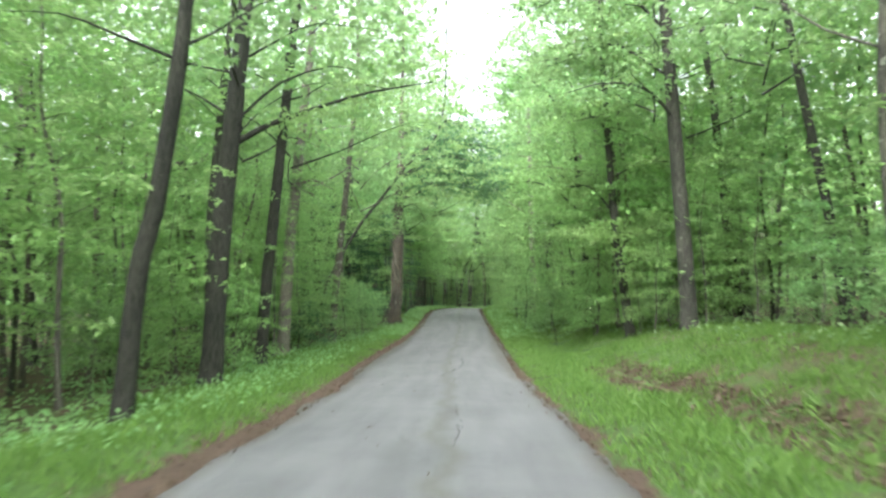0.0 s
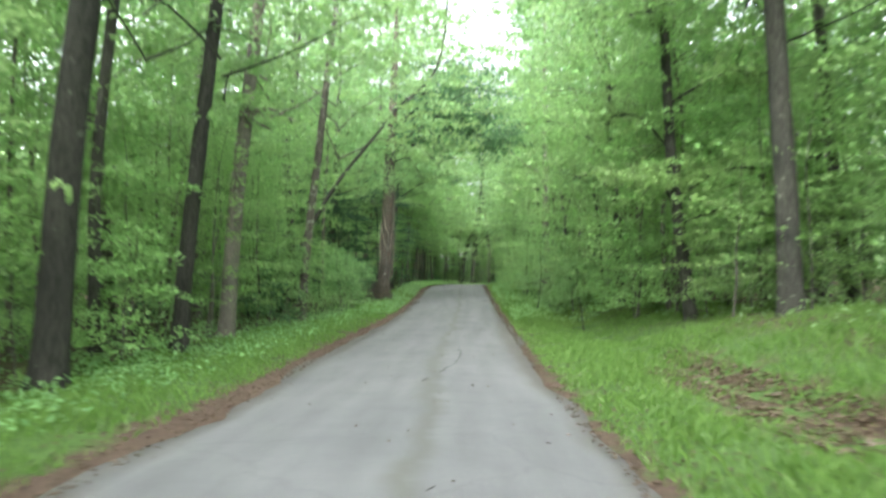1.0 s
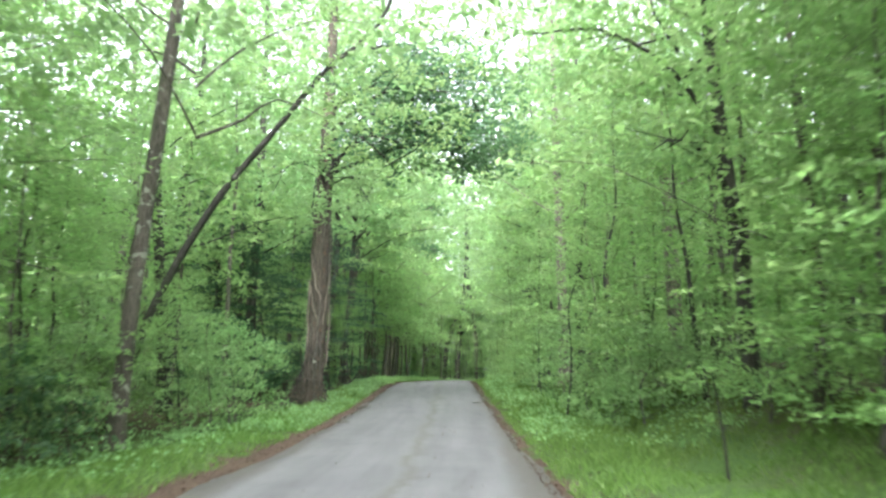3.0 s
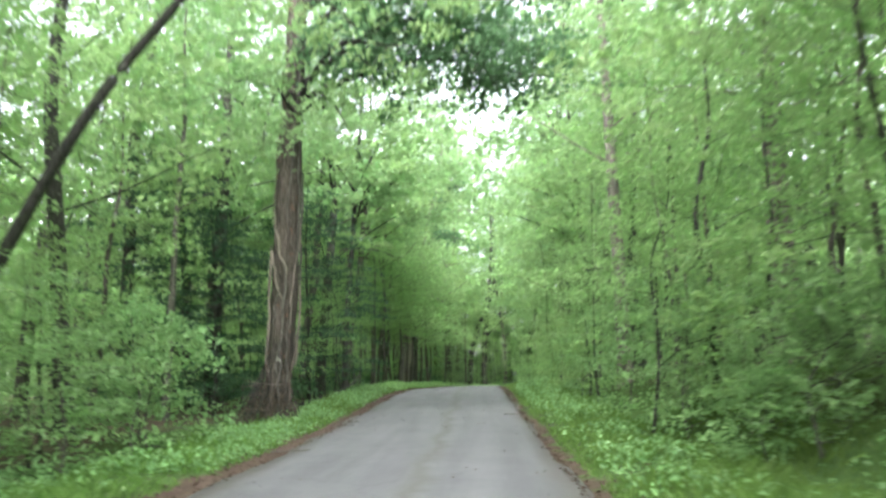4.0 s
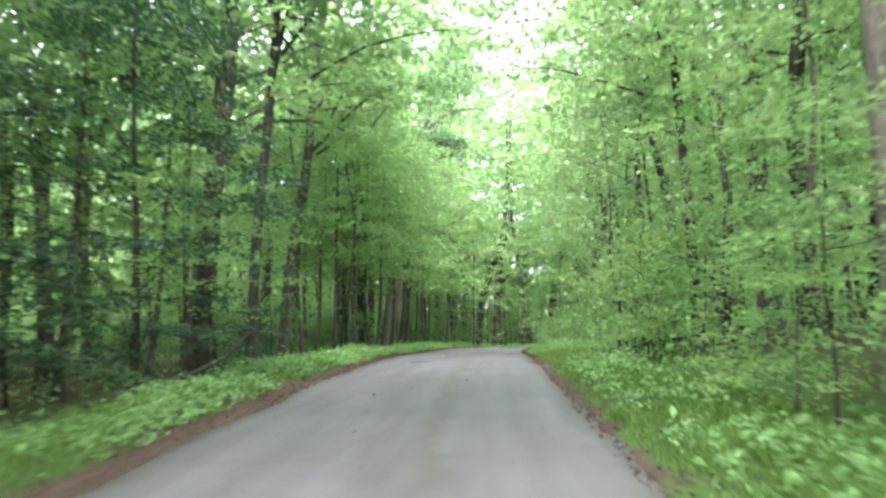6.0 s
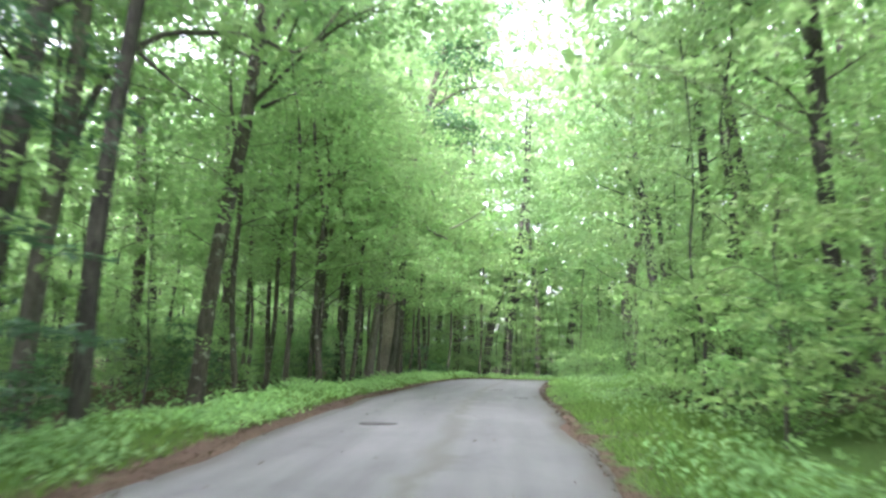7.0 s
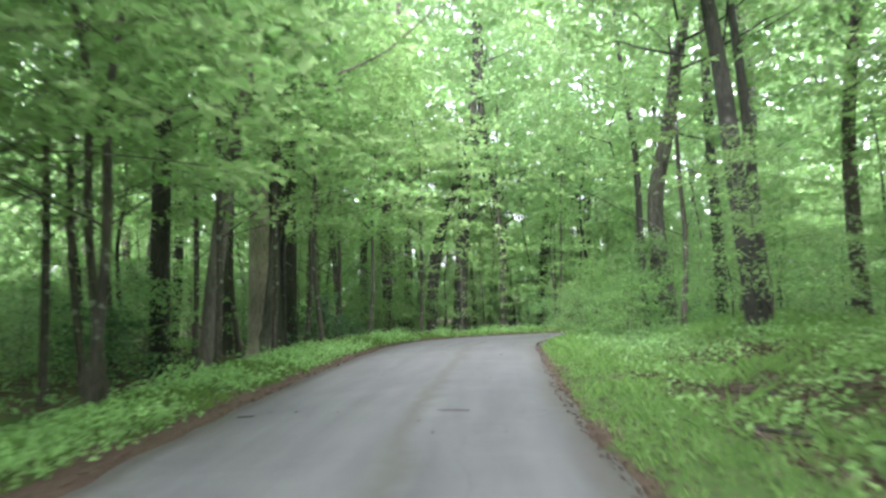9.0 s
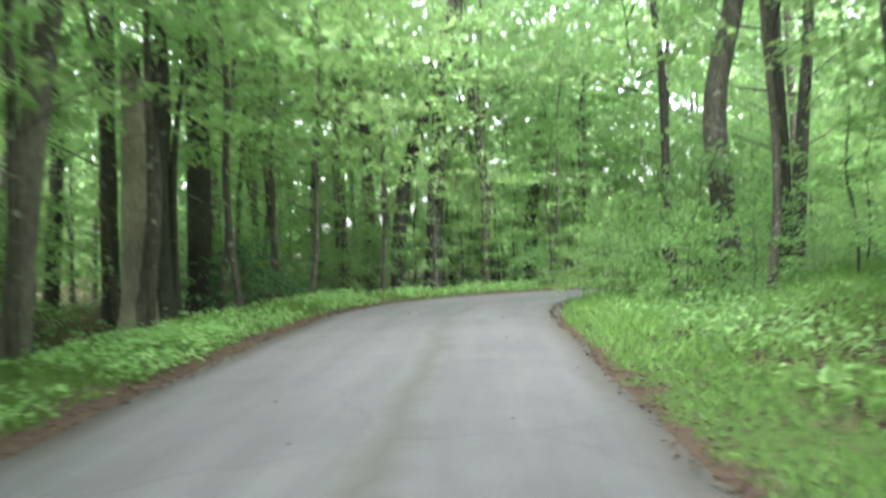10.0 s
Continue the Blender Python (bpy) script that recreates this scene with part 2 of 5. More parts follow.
# ---- building blocks ----
def shape(name, verts, faces, mat, smooth_faces=False):
    me = bpy.data.meshes.new(name)
    me.from_pydata(np.asarray(verts, float).tolist() if not isinstance(verts, list) else verts, [], faces if isinstance(faces, list) else np.asarray(faces).tolist())
    me.materials.append(mat)
    if smooth_faces:
        me.polygons.foreach_set("use_smooth", np.ones(len(me.polygons), bool))
    me.update()
    return me


def part(name, me, parent, label="", m=None):
    ob = new(name, me)
    ob.parent = parent
    if m is not None:
        ob.matrix_local = m
    return tagged(ob, label)


def curve_points(points, steps):
    """A Catmull-Rom line through the given points."""
    p = np.asarray(points, float)
    p = np.vstack([2 * p[0] - p[1], p, 2 * p[-1] - p[-2]])
    out = []
    for i in range(1, len(p) - 2):
        for t in np.linspace(0, 1, steps, endpoint=False):
            a, b, c, d = p[i - 1:i + 3]
            out.append(0.5 * (2 * b + (c - a) * t + (2 * a - 5 * b + 4 * c - d) * t * t + (3 * b - a - 3 * c + d) * t ** 3))
    out.append(p[-2])
    return np.array(out)


def tube(points, radii, sides=8, rng=None, rough=0.0, flare=0.0):
    """A tapered, slightly uneven tube: its vertices and faces."""
    p = np.asarray(points, float)
    r = np.interp(np.linspace(0, 1, len(p)), np.linspace(0, 1, len(radii)), radii)
    way = np.gradient(p, axis=0)
    way /= np.linalg.norm(way, axis=1)[:, None] + 1e-9
    ref = np.where(np.abs(way[:, 2:3]) > 0.8, [[1.0, 0, 0]], [[0, 0, 1.0]])
    u = np.cross(way, ref)
    u /= np.linalg.norm(u, axis=1)[:, None] + 1e-9
    v = np.cross(way, u)
    ang = np.linspace(0, 2 * np.pi, sides, endpoint=False)
    rr = r[:, None] * np.ones(sides)
    if rng is not None and rough:
        lobes = rng.normal(0, rough, sides)
        rr = rr * (1 + lobes[None, :] + rng.normal(0, rough * 0.5, rr.shape))
    if flare:
        h = p[:, 2] - p[0, 2]
        rr = rr * (1 + flare * np.exp(-h / 0.35)[:, None] * (1 + 0.45 * np.cos(ang * 3 + 1.0 + p[0, 0])[None, :]))
    verts = p[:, None] + rr[..., None] * (np.cos(ang)[None, :, None] * u[:, None] + np.sin(ang)[None, :, None] * v[:, None])
    faces = []
    for i in range(len(p) - 1):
        for j in range(sides):
            a, b = i * sides + j, i * sides + (j + 1) % sides
            faces.append((a, a + sides, b + sides, b))
    faces.append(tuple(range((len(p) - 1) * sides, len(p) * sides)))
    return verts.reshape(-1, 3), faces


def joined(pieces):
    verts, faces, n = [], [], 0
    for v, f in pieces:
        verts.append(v)
        faces += [tuple(i + n for i in q) for q in f]
        n += len(v)
    return np.concatenate(verts), faces


def leaves(points, size, rng, spread=0.5, up=(0, 0, 1), wide=0.62):
    """A folded leaf at every point, facing roughly up."""
    p = np.asarray(points, float)
    n = len(p)
    nrm = np.asarray(up, float) + rng.normal(0, spread, (n, 3))
    nrm /= np.linalg.norm(nrm, axis=1)[:, None]
    a = rng.normal(0, 1, (n, 3))
    a -= (a * nrm).sum(1)[:, None] * nrm
    a /= np.linalg.norm(a, axis=1)[:, None]
    b = np.cross(nrm, a)
    s = (size * rng.uniform(0.65, 1.3, n))[:, None]
    mid, lift = p + a * s * 0.45, nrm * s * 0.13
    verts = np.stack([p, mid + b * s * wide / 2 + lift, p + a * s - lift * 0.6, mid - b * s * wide / 2 + lift], 1).reshape(-1, 3)
    k = np.arange(n)[:, None] * 4
    return verts, np.concatenate([k + [0, 1, 2], k + [0, 2, 3]], 1).reshape(-1, 3)


def spray_points(centre, out, reach, count, rng, flat=0.07, droop=0.16):
    """Points of one flat leafy bough end."""
    o = np.array([out[0], out[1], 0.0])
    o /= np.linalg.norm(o) + 1e-6
    q = np.array([-o[1], o[0], 0])
    r, t = reach * np.sqrt(rng.random(count)), rng.uniform(0, 2 * np.pi, count)
    # leaves gather along a few twigs
    t = t + 0.25 * np.sin(5 * t + rng.uniform(0, 6))
    along, across = r * np.cos(t), 0.75 * r * np.sin(t)
    z = rng.normal(0, flat, count) - droop * (along / reach + 0.2) ** 2 * reach - 0.05 * across ** 2
    return np.asarray(centre) + along[:, None] * o + across[:, None] * q + z[:, None] * [0, 0, 1]


# ---- kinds of tree, each built once and shared ----
KINDS, SINGLE = {}, {}


def tree_kind(name, seed, height, low, reach, sprays, per_spray, size, radius, bark, leaf, spray_reach, limbs=12, full=0.55, sway=0.5, flat=0.07, spread=0.7, low_set=0.9):
    """A trunk, its branches and a crown of boughs between the heights low and height."""
    rng = np.random.default_rng(seed)
    base = [(0, 0, -0.3)]
    for i in range(1, 6):
        base.append((base[-1][0] + rng.normal(0, sway * 0.35), base[-1][1] + rng.normal(0, sway * 0.35), height * i / 5))
    spine = curve_points(base, 4)
    tv, tf = tube(spine, [radius, radius * 0.85, radius * 0.62, radius * 0.35, 0.015], 8, rng, 0.05, 0.5)

    def axis(z):
        return np.array([np.interp(z, spine[:, 2], spine[:, 0]), np.interp(z, spine[:, 2], spine[:, 1]), z])

    pts, twigs = [], []
    golden = rng.uniform(0, 6)
    for i in range(sprays):
        f = (i + rng.random()) / sprays
        z = low + (height - low) * f ** low_set
        golden += 2.4
        shape_f = math.sin(math.pi * min(1, (0.16 + 0.84 * f) ** full)) ** 0.7 + 0.12
        far = reach * shape_f * math.sqrt(rng.uniform(0.12, 1.0))
        c = axis(z) + np.array([math.cos(golden) * far, math.sin(golden) * far, rng.normal(0.1, 0.25)])
        sr = spray_reach * rng.uniform(0.7, 1.25)
        pts.append(spray_points(c, (math.cos(golden), math.sin(golden)), sr, max(6, int(per_spray * rng.uniform(0.6, 1.35))), rng, flat))
        if i % max(1, sprays // limbs) == 0:
            start = axis(max(low * 0.8, z - far * rng.uniform(0.15, 0.5)))
            bend = 0.06 * far + 0.05
            m1 = start * 0.66 + c * 0.34 + [rng.normal(0, bend), rng.normal(0, bend), rng.uniform(0.0, 2.2) * bend]
            m2 = start * 0.3 + c * 0.7 + [rng.normal(0, bend), rng.normal(0, bend), rng.uniform(0.5, 2.6) * bend]
            rr = max(0.009, radius * (1 - f * 0.75) * 0.21)
            twigs.append(tube(curve_points([start, m1, m2, c], 2), [rr, rr * 0.6, 0.006], 4, rng, 0.08))
    lv, lf = leaves(np.concatenate(pts), size, rng, spread)
    bv, bf = joined([(tv, tf), *twigs])
    SINGLE[name] = [shape(name + "_branch", *t, bark, True) for t in [(tv, tf), *twigs]] if name[:4] in ("sapl", "heml") else []
    KINDS[name] = (shape(name + "_trunk", bv, bf, bark, True), shape(name + "_twigs", *joined(twigs), bark, True), shape(name + "_crown", lv, lf, leaf))


BARKS, GREENS = (BARK, BARK_GREY, BARK, BARK_SPOT), (LEAF, LEAF, LEAF_PALE, LEAF)
# deep, under and thicket: pale leaf colour stands in for light below the canopy
for i in range(4):
    tree_kind(f"tall{i}", 20 + i, 20 + i, 6.2 + 0.6 * (i % 2), 4.5, 135, 32, 0.27, 0.2, BARKS[i], GREENS[i], 1.0, 18, 0.55, 0.7, 0.07, 0.5, 1.3)
    tree_kind(f"deep{i}", 30 + i, 16 + i, 2.4 + 0.5 * (i % 2), 4.2, 80, 25, 0.42, 0.19, BARKS[i], (LEAF_PALE, LEAF, LEAF_PALE, LEAF_PALE)[i], 1.15, 10, 0.5, 0.7, 0.12, 0.7, 1.15)
    tree_kind(f"under{i}", 40 + i, 7.5 + 0.8 * i, 0.9 + 0.3 * i, 2.6, 92, 31, 0.15, 0.06, (BARK, BARK_GREY)[i % 2], LEAF_PALE, 0.72, 12, 0.5, 0.45, 0.05, 0.45)
    tree_kind(f"thicket{i}", 50 + i, 8 + 0.8 * i, 0.6, 2.8, 64, 28, 0.2, 0.06, BARK, LEAF_PALE, 0.85, 8, 0.5, 0.45, 0.08, 0.5)
for i in range(3):
    # arch trees: lighter bark and leaf colours make up for weak light
    tree_kind(f"arch{i}", 70 + i, 10.5 + i, 3.0 + 0.4 * i, 3.8, 110, 34, 0.19, 0.08, BARK_SPOT, LEAF_PALE, 0.9, 18, 0.45, 0.7, 0.05, 0.45)
    tree_kind(f"pole{i}", 60 + i, 15 + i, 4.6 + 0.7 * i, 2.3, 30, 24, 0.28, 0.085 + 0.015 * i, (BARK, BARK_SPOT, BARK_GREY)[i], LEAF, 0.85, 7, 0.55, 0.6)
    tree_kind(f"shrub{i}", 80 + i, 2.3 + 0.4 * i, 0.2, 1.3, 42, 30, 0.122, 0.022, BARK_GREY, (LEAF, LEAF_PALE, LEAF)[i], 0.45, 8, 0.5, 0.25, 0.06, 0.6)
for i in range(2):
    tree_kind(f"sapling{i}", 90 + i, 4.6 + i, 1.0, 1.2, 42, 34, 0.092, 0.028, BARK, (LEAF_PALE, LEAF)[i], 0.52, 12, 0.5, 0.4, 0.04, 0.6)
tree_kind("hemlock", 97, 9.0, 0.9, 3.1, 120, 96, 0.13, 0.1, BARK, NEEDLE, 0.95, 26, 0.75, 0.2, 0.03, 0.5)
# shaded bush: its dimness is put into the darker leaf colour
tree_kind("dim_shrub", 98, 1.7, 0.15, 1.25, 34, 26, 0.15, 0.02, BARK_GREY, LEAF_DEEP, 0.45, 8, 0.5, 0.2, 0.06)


def plant(kind, px, py, turn=0.0, scale=1.0, tall=1.0, name="tree", label="", category="tree", group=""):
    """One tree or shrub of a kind, standing on the ground."""
    stem, twigs, crown = KINDS[kind]
    ob = new(name)
    ob.matrix_world = Matrix.LocRotScale((px, py, ground_z(px, py)), Euler((0, 0, turn)), (scale, scale, scale * tall))
    part("trunk", SINGLE[kind][0] if SINGLE[kind] else stem, ob)
    for b in SINGLE[kind][1:]:
        part("branch", b, ob)
    part("crown", crown, ob)
    return tagged(ob, label, category, group)


# ---- the setting: ground and lane ----
def build_ground():
    near_x = np.arange(-16, 16.01, 0.4)
    xs = np.concatenate([-np.geomspace(420, 16.6, 16), near_x, np.geomspace(16.6, 420, 16)])
    ys = np.concatenate([-np.geomspace(300, 12.6, 12), np.arange(-12, 118.1, 0.5), np.geomspace(119, 600, 14)])
    gx, gy = np.meshgrid(xs, ys)
    d, side, road_z, z = lay(gx.ravel(), gy.ravel())
    nx, ny = len(xs), len(ys)
    idx = np.arange(nx * ny).reshape(ny, nx)
    faces = np.stack([idx[:-1, :-1], idx[:-1, 1:], idx[1:, 1:], idx[1:, :-1]], -1).reshape(-1, 4)
    me = shape("ground", np.stack([gx.ravel(), gy.ravel(), z], 1), faces, FLOOR, True)
    uv = me.uv_layers.new(name="verge")
    ditch = ((side > 0) & (d > 1.4) & (d < 3.3) & (gy.ravel() < 24)) | ((side > 0) & (d > 1.1) & (d < 3.9) & (gy.ravel() > 69) & (gy.ravel() < 88))
    data = np.stack([d + np.where(side > 0, 0.34, 0.04), ditch.astype(float)], 1)[faces.ravel()]
    uv.data.foreach_set("uv", data.ravel())
    tagged(new("ground", me), "uneven forest floor of moss, soil and leaf litter", "ground", kind="structure")


def build_road():
    rng = np.random.default_rng(3)
    cuts = np.linspace(-1, 1, 15)
    n = len(line)
    wob = np.stack([np.convolve(rng.normal(0, 0.16, n + 4), np.ones(5) / 5, "valid") for _ in range(2)])
    verts, uvs = [], []
    for i in range(n):
        for c in cuts:
            half = line[i, 2] / 2 + (wob[0 if c < 0 else 1, i] if abs(c) == 1 else 0.6 * wob[0 if c < 0 else 1, i] * abs(c))
            p = line[i, :2] + side_way[i] * c * half
            verts.append((p[0], p[1], line[i, 3] + 0.035 * (1 - c * c) + 0.006))
            uvs.append((c * line[i, 2] / 2, i * 0.5))
    top = len(verts)
    for i in range(n):
        for c in (-1, 1):
            v = verts[i * 15 + (0 if c < 0 else 14)]
            w = side_way[i] * 0.05 * c
            verts.append((v[0] + w[0], v[1] + w[1], v[2] - 0.09))
            uvs.append((c * line[i, 2] / 2, i * 0.5))
    faces = []
    for i in range(n - 1):
        for j in range(14):
            a = i * 15 + j
            faces.append((a, a + 1, a + 16, a + 15))
        a, b = i * 15, top + i * 2
        faces.append((b, a, a + 15, b + 2))
        faces.append((a + 14, b + 1, b + 3, a + 29))
    me = shape("road", verts, faces, ASPHALT, True)
    uv = me.uv_layers.new(name="lane")
    loops = np.array([i for f in faces for i in f])
    uv.data.foreach_set("uv", np.array(uvs)[loops].ravel())
    tagged(new("road", me), "narrow worn grey asphalt lane with soft edges", "road", kind="structure")


build_ground()
build_road()


# ---- the trees that stand out along the lane ----
def bough(origin, reach_points, radius, leaf, count, size, rng, spread=1.0, per=46, flat=0.07):
    """A limb with leafy sprays along its outer half: two meshes."""
    pts = curve_points([origin, *reach_points], 5)
    limb = [tube(pts, [radius, radius * 0.6, 0.012], 6, rng, 0.06)]
    leafy = []
    for i in range(count):
        f = rng.uniform(0.35, 1.0)
        c = pts[int(f * (len(pts) - 1))] + rng.normal(0, spread * 0.5, 3) * [1, 1, 0.4]
        limb.append(tube([pts[int(f * (len(pts) - 1))], c], [0.015, 0.006], 4))
        leafy.append(spray_points(c, rng.normal(0, 1, 2), 0.75 * rng.uniform(0.7, 1.3), per, rng, flat))
    lv, lf = leaves(np.concatenate(leafy), size, rng)
    return shape("limb", *joined(limb), BARK, True), shape("bough", lv, lf, leaf)


def stout_tree(points, radius, bark, label, seed, crown="tall0", crown_scale=1.0, limbs=(), flare=0.5, sides=14, name="tree", spin=0.0, group=""):
    """A tree with its own trunk line, its crown carried up on top."""
    rng = np.random.default_rng(seed)
    px, py = points[0][0], points[0][1]
    gz = ground_z(px, py)
    ob = new(name)
    ob.matrix_world = Matrix.Translation((px, py, gz))
    own = [np.array(p, float) - (px, py, gz) for p in points]
    own[0][2] = -0.25
    last = own[-1] + (own[-1] - own[-2]) / np.linalg.norm(own[-1] - own[-2]) * 3.0
    top = np.array([last[0] * 1.05, last[1], max(last[2] + 6, 18)])
    spine = curve_points([*own, last, top], 7)
    v, f = tube(spine, [radius, radius * 0.93, radius * 0.84, radius * 0.7, radius * 0.5, 0.04], sides, rng, 0.045, flare)
    stem, twigs, leafy = KINDS[crown]
    m = Matrix.LocRotScale((last[0], last[1], max(1.0, 6.6 - 6.2 * crown_scale)), Euler((0, 0, spin)), (crown_scale,) * 3)
    tw = np.array([m @ q.co for q in twigs.vertices])
    part("trunk", shape("trunk", *joined([(v, f), (tw, [tuple(q.vertices) for q in twigs.polygons])]), bark, True), ob)
    part("crown", leafy, ob, m=m)
    for lim in limbs:
        pts, r, count = lim[0], lim[1], lim[2]
        loc = [np.array(p, float) - (px, py, gz) for p in pts]
        leaf = lim[3] if len(lim) > 3 else LEAF
        if count:
            lm, bm_ = bough(loc[0], loc[1:], r, leaf, count, *((lim[4], rng, 1.7) if len(lim) > 4 else (0.15, rng)))
            lm.materials[0] = bark
            part("limb", lm, ob)
            tagged(part("bough", bm_, ob), kind="stuff")
        else:
            part("limb", shape("limb", *tube(curve_points(loc, 6), [r, r * 0.7, r * 0.45, 0.015], 7, rng, 0.05), bark, True), ob)
    return tagged(ob, label, "tree", group)


HERO = []


def hero(points, *args, **kw):
    HERO.append((points[0][0], points[0][1]))
    return stout_tree(points, *args, **kw)


hero([(-5.75, 13.5, 0), (-5.5, 13.5, 1.6), (-5.2, 13.5, 2.9), (-4.85, 13.5, 5.2), (-4.7, 13.5, 6.6)], 0.17, BARK_DARKER, "slim dark-barked tree leaning toward the lane", 1, "tall1", 0.85, spin=1.0)
hero([(-6.1, 19.3, 0), (-5.9, 19.3, 2.6), (-5.65, 19.35, 5.3), (-5.4, 19.4, 8.0)], 0.25, BARK_DARKER, "dark straight oak with a long limb over the lane", 2, "tall0", 1.0, spin=2.0,
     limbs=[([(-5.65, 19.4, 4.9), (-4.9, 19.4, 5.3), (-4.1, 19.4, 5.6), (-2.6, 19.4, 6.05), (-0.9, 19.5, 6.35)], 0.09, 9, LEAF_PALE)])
hero([(-6.75, 26.3, 0), (-6.55, 26.3, 1.8), (-6.2, 26.3, 5.2), (-5.75, 26.3, 9.5)], 0.2, BARK_DARKER, "dark slender forest tree, slightly leaning", 3, "tall2", 0.95, spin=0.4)
hero([(-7.25, 31.5, 0), (-7.05, 31.5, 2.5), (-6.75, 31.5, 5.6), (-6.4, 31.5, 9.0)], 0.24, BARK_PALE, "pale grey-barked tree with a forked upper trunk", 4, "tall1", 0.95,
     limbs=[([(-6.75, 31.5, 5.5), (-6.1, 31.5, 5.75), (-5.3, 31.6, 5.4)], 0.08, 4)])
hero([(-6.55, 38.6, 0), (-6.3, 38.6, 2.4), (-5.95, 38.6, 5.6), (-5.65, 38.6, 8.6)], 0.17, BARK_SPOT, "slim lichen-spotted tree beside the verge", 5, "tall3", 0.9)
hero([(-8.3, 42.3, 0), (-7.5, 42.3, 1.7), (-6.75, 42.3, 3.3), (-5.75, 42.3, 4.95), (-4.75, 42.3, 6.2), (-3.4, 42.3, 7.9)], 0.1, BARK, "dark tree leaning steeply toward the lane", 35, "tall2", 0.5, flare=0.3)
hero([(-7.6, 24.0, 0), (-7.7, 24.1, 3), (-7.4, 24.2, 7), (-7.2, 24.2, 9)], 0.13, BARK, "slender dark tree behind the verge", 6, "tall3", 0.8)
hero([(6.2, 24.2, 0), (6.1, 24.2, 2.5), (5.95, 24.2, 5.0), (5.72, 24.2, 9.2)], 0.25, BARK, "stout grey-brown tree on the grassy bank", 7, "tall1", 0.75, spin=2.2,
     limbs=[([(5.9, 24.2, 6.4), (4.9, 23.2, 7.0), (3.6, 22.0, 6.9), (2.4, 21.0, 6.4)], 0.06, 9, LEAF), ([(5.74, 24.2, 9.0), (4.2, 25.2, 10.8), (2.0, 26.2, 10.4)], 0.06, 26, LEAF, 0.19), ([(5.8, 24.2, 7.6), (4.2, 25.4, 9.0), (2.2, 26.4, 8.5)], 0.05, 26, LEAF, 0.19)])
hero([(9.1, 20.6, 0), (8.75, 20.6, 2.9), (8.2, 20.6, 6.0), (7.8, 20.6, 8.4)], 0.13, BARK, "thin dark tree leaning over the bank", 8, "tall0", 0.8)
hero([(8.6, 27, 0), (8.2, 27, 3.5), (7.9, 27, 7.0), (7.6, 27, 9.5)], 0.15, BARK, "thin dark tree among the underwood", 9, "tall2", 0.85)
hero([(5.3, 28.2, 0), (4.95, 28.2, 2.4), (4.75, 28.2, 4.4), (4.6, 28.2, 7.5)], 0.16, BARK, "brown-barked tree hung with low boughs", 10, "tall3", 0.6,
     limbs=[([(4.9, 28.2, 2.6), (4.3, 27.4, 3.3), (3.7, 26.4, 3.2)], 0.04, 20, LEAF_PALE), ([(4.8, 28.2, 4.0), (4.0, 28.6, 5.0), (2.9, 29.0, 4.9)], 0.04, 16, LEAF_PALE), ([(4.7, 28.2, 5.2), (5.6, 26.8, 5.6), (6.2, 25.5, 5.3)], 0.04, 18, LEAF_PALE), ([(4.9, 28.2, 2.9), (5.9, 27.2, 3.5), (6.9, 26.4, 3.3)], 0.04, 16, LEAF_PALE), ([(4.9, 28.2, 2.2), (5.6, 26.6, 2.5), (6.4, 25.2, 2.2)], 0.03, 14, LEAF_PALE), ([(4.7, 28.2, 6.2), (4.2, 26.9, 6.9), (3.6, 25.6, 6.8)], 0.04, 14, LEAF_PALE)])
hero([(5.2, 37.7, 0), (5.1, 37.7, 2.6), (4.88, 37.7, 5.0), (4.7, 37.7, 8.2)], 0.15, BARK, "dark straight tree beyond the shrubs", 11, "tall0", 0.95, spin=1.3,
     limbs=[([(4.85, 37.7, 5.0), (3.7, 36.7, 5.9), (2.4, 35.8, 6.2), (1.2, 35.2, 5.9)], 0.06, 10, LEAF_PALE), ([(4.95, 37.7, 4.0), (4.0, 36.4, 4.4), (3.2, 35.4, 4.2)], 0.05, 8, LEAF), ([(4.72, 37.7, 7.9), (3.4, 36.5, 10.2), (1.6, 35.6, 11.0)], 0.06, 26, LEAF, 0.2), ([(4.7, 37.7, 8.2), (4.0, 38.6, 11.0), (2.4, 39.0, 12.6)], 0.06, 22, LEAF, 0.2)])
hero([(6.4, 47.8, 0), (6.36, 47.8, 3.4), (6.3, 47.8, 7.3), (6.2, 47.8, 9.5)], 0.15, BARK_PALE, "pale slim tree behind leafy saplings", 12, "tall1", 0.85)
hero([(7.48, 52.0, 0), (7.55, 52.0, 3.0), (7.62, 52.0, 6.5), (7.75, 52.0, 9.5)], 0.22, BARK_PALE, "pale grey-barked tree on the bank", 13, "tall2", 0.95)
hero([(3.9, 54.4, 0), (3.88, 54.4, 3.0), (3.84, 54.4, 6.0), (3.8, 54.4, 9.0)], 0.2, BARK_PALE, "pale tree close to the lane among foliage", 14, "tall1", 0.9, spin=3.0)
hero([(-8.5, 56, 0), (-8.45, 56, 3.0), (-8.3, 56, 6.0), (-8.2, 56, 9.5)], 0.22, BARK, "dark trunk standing in the wood", 15, "tall0", 0.95)
hero([(-12.3, 58, 0), (-12.2, 58, 4.0), (-11.7, 57, 8.5), (-11.5, 57, 10)], 0.22, BARK, "dark trunk deeper in the wood", 16, "tall3", 0.95)
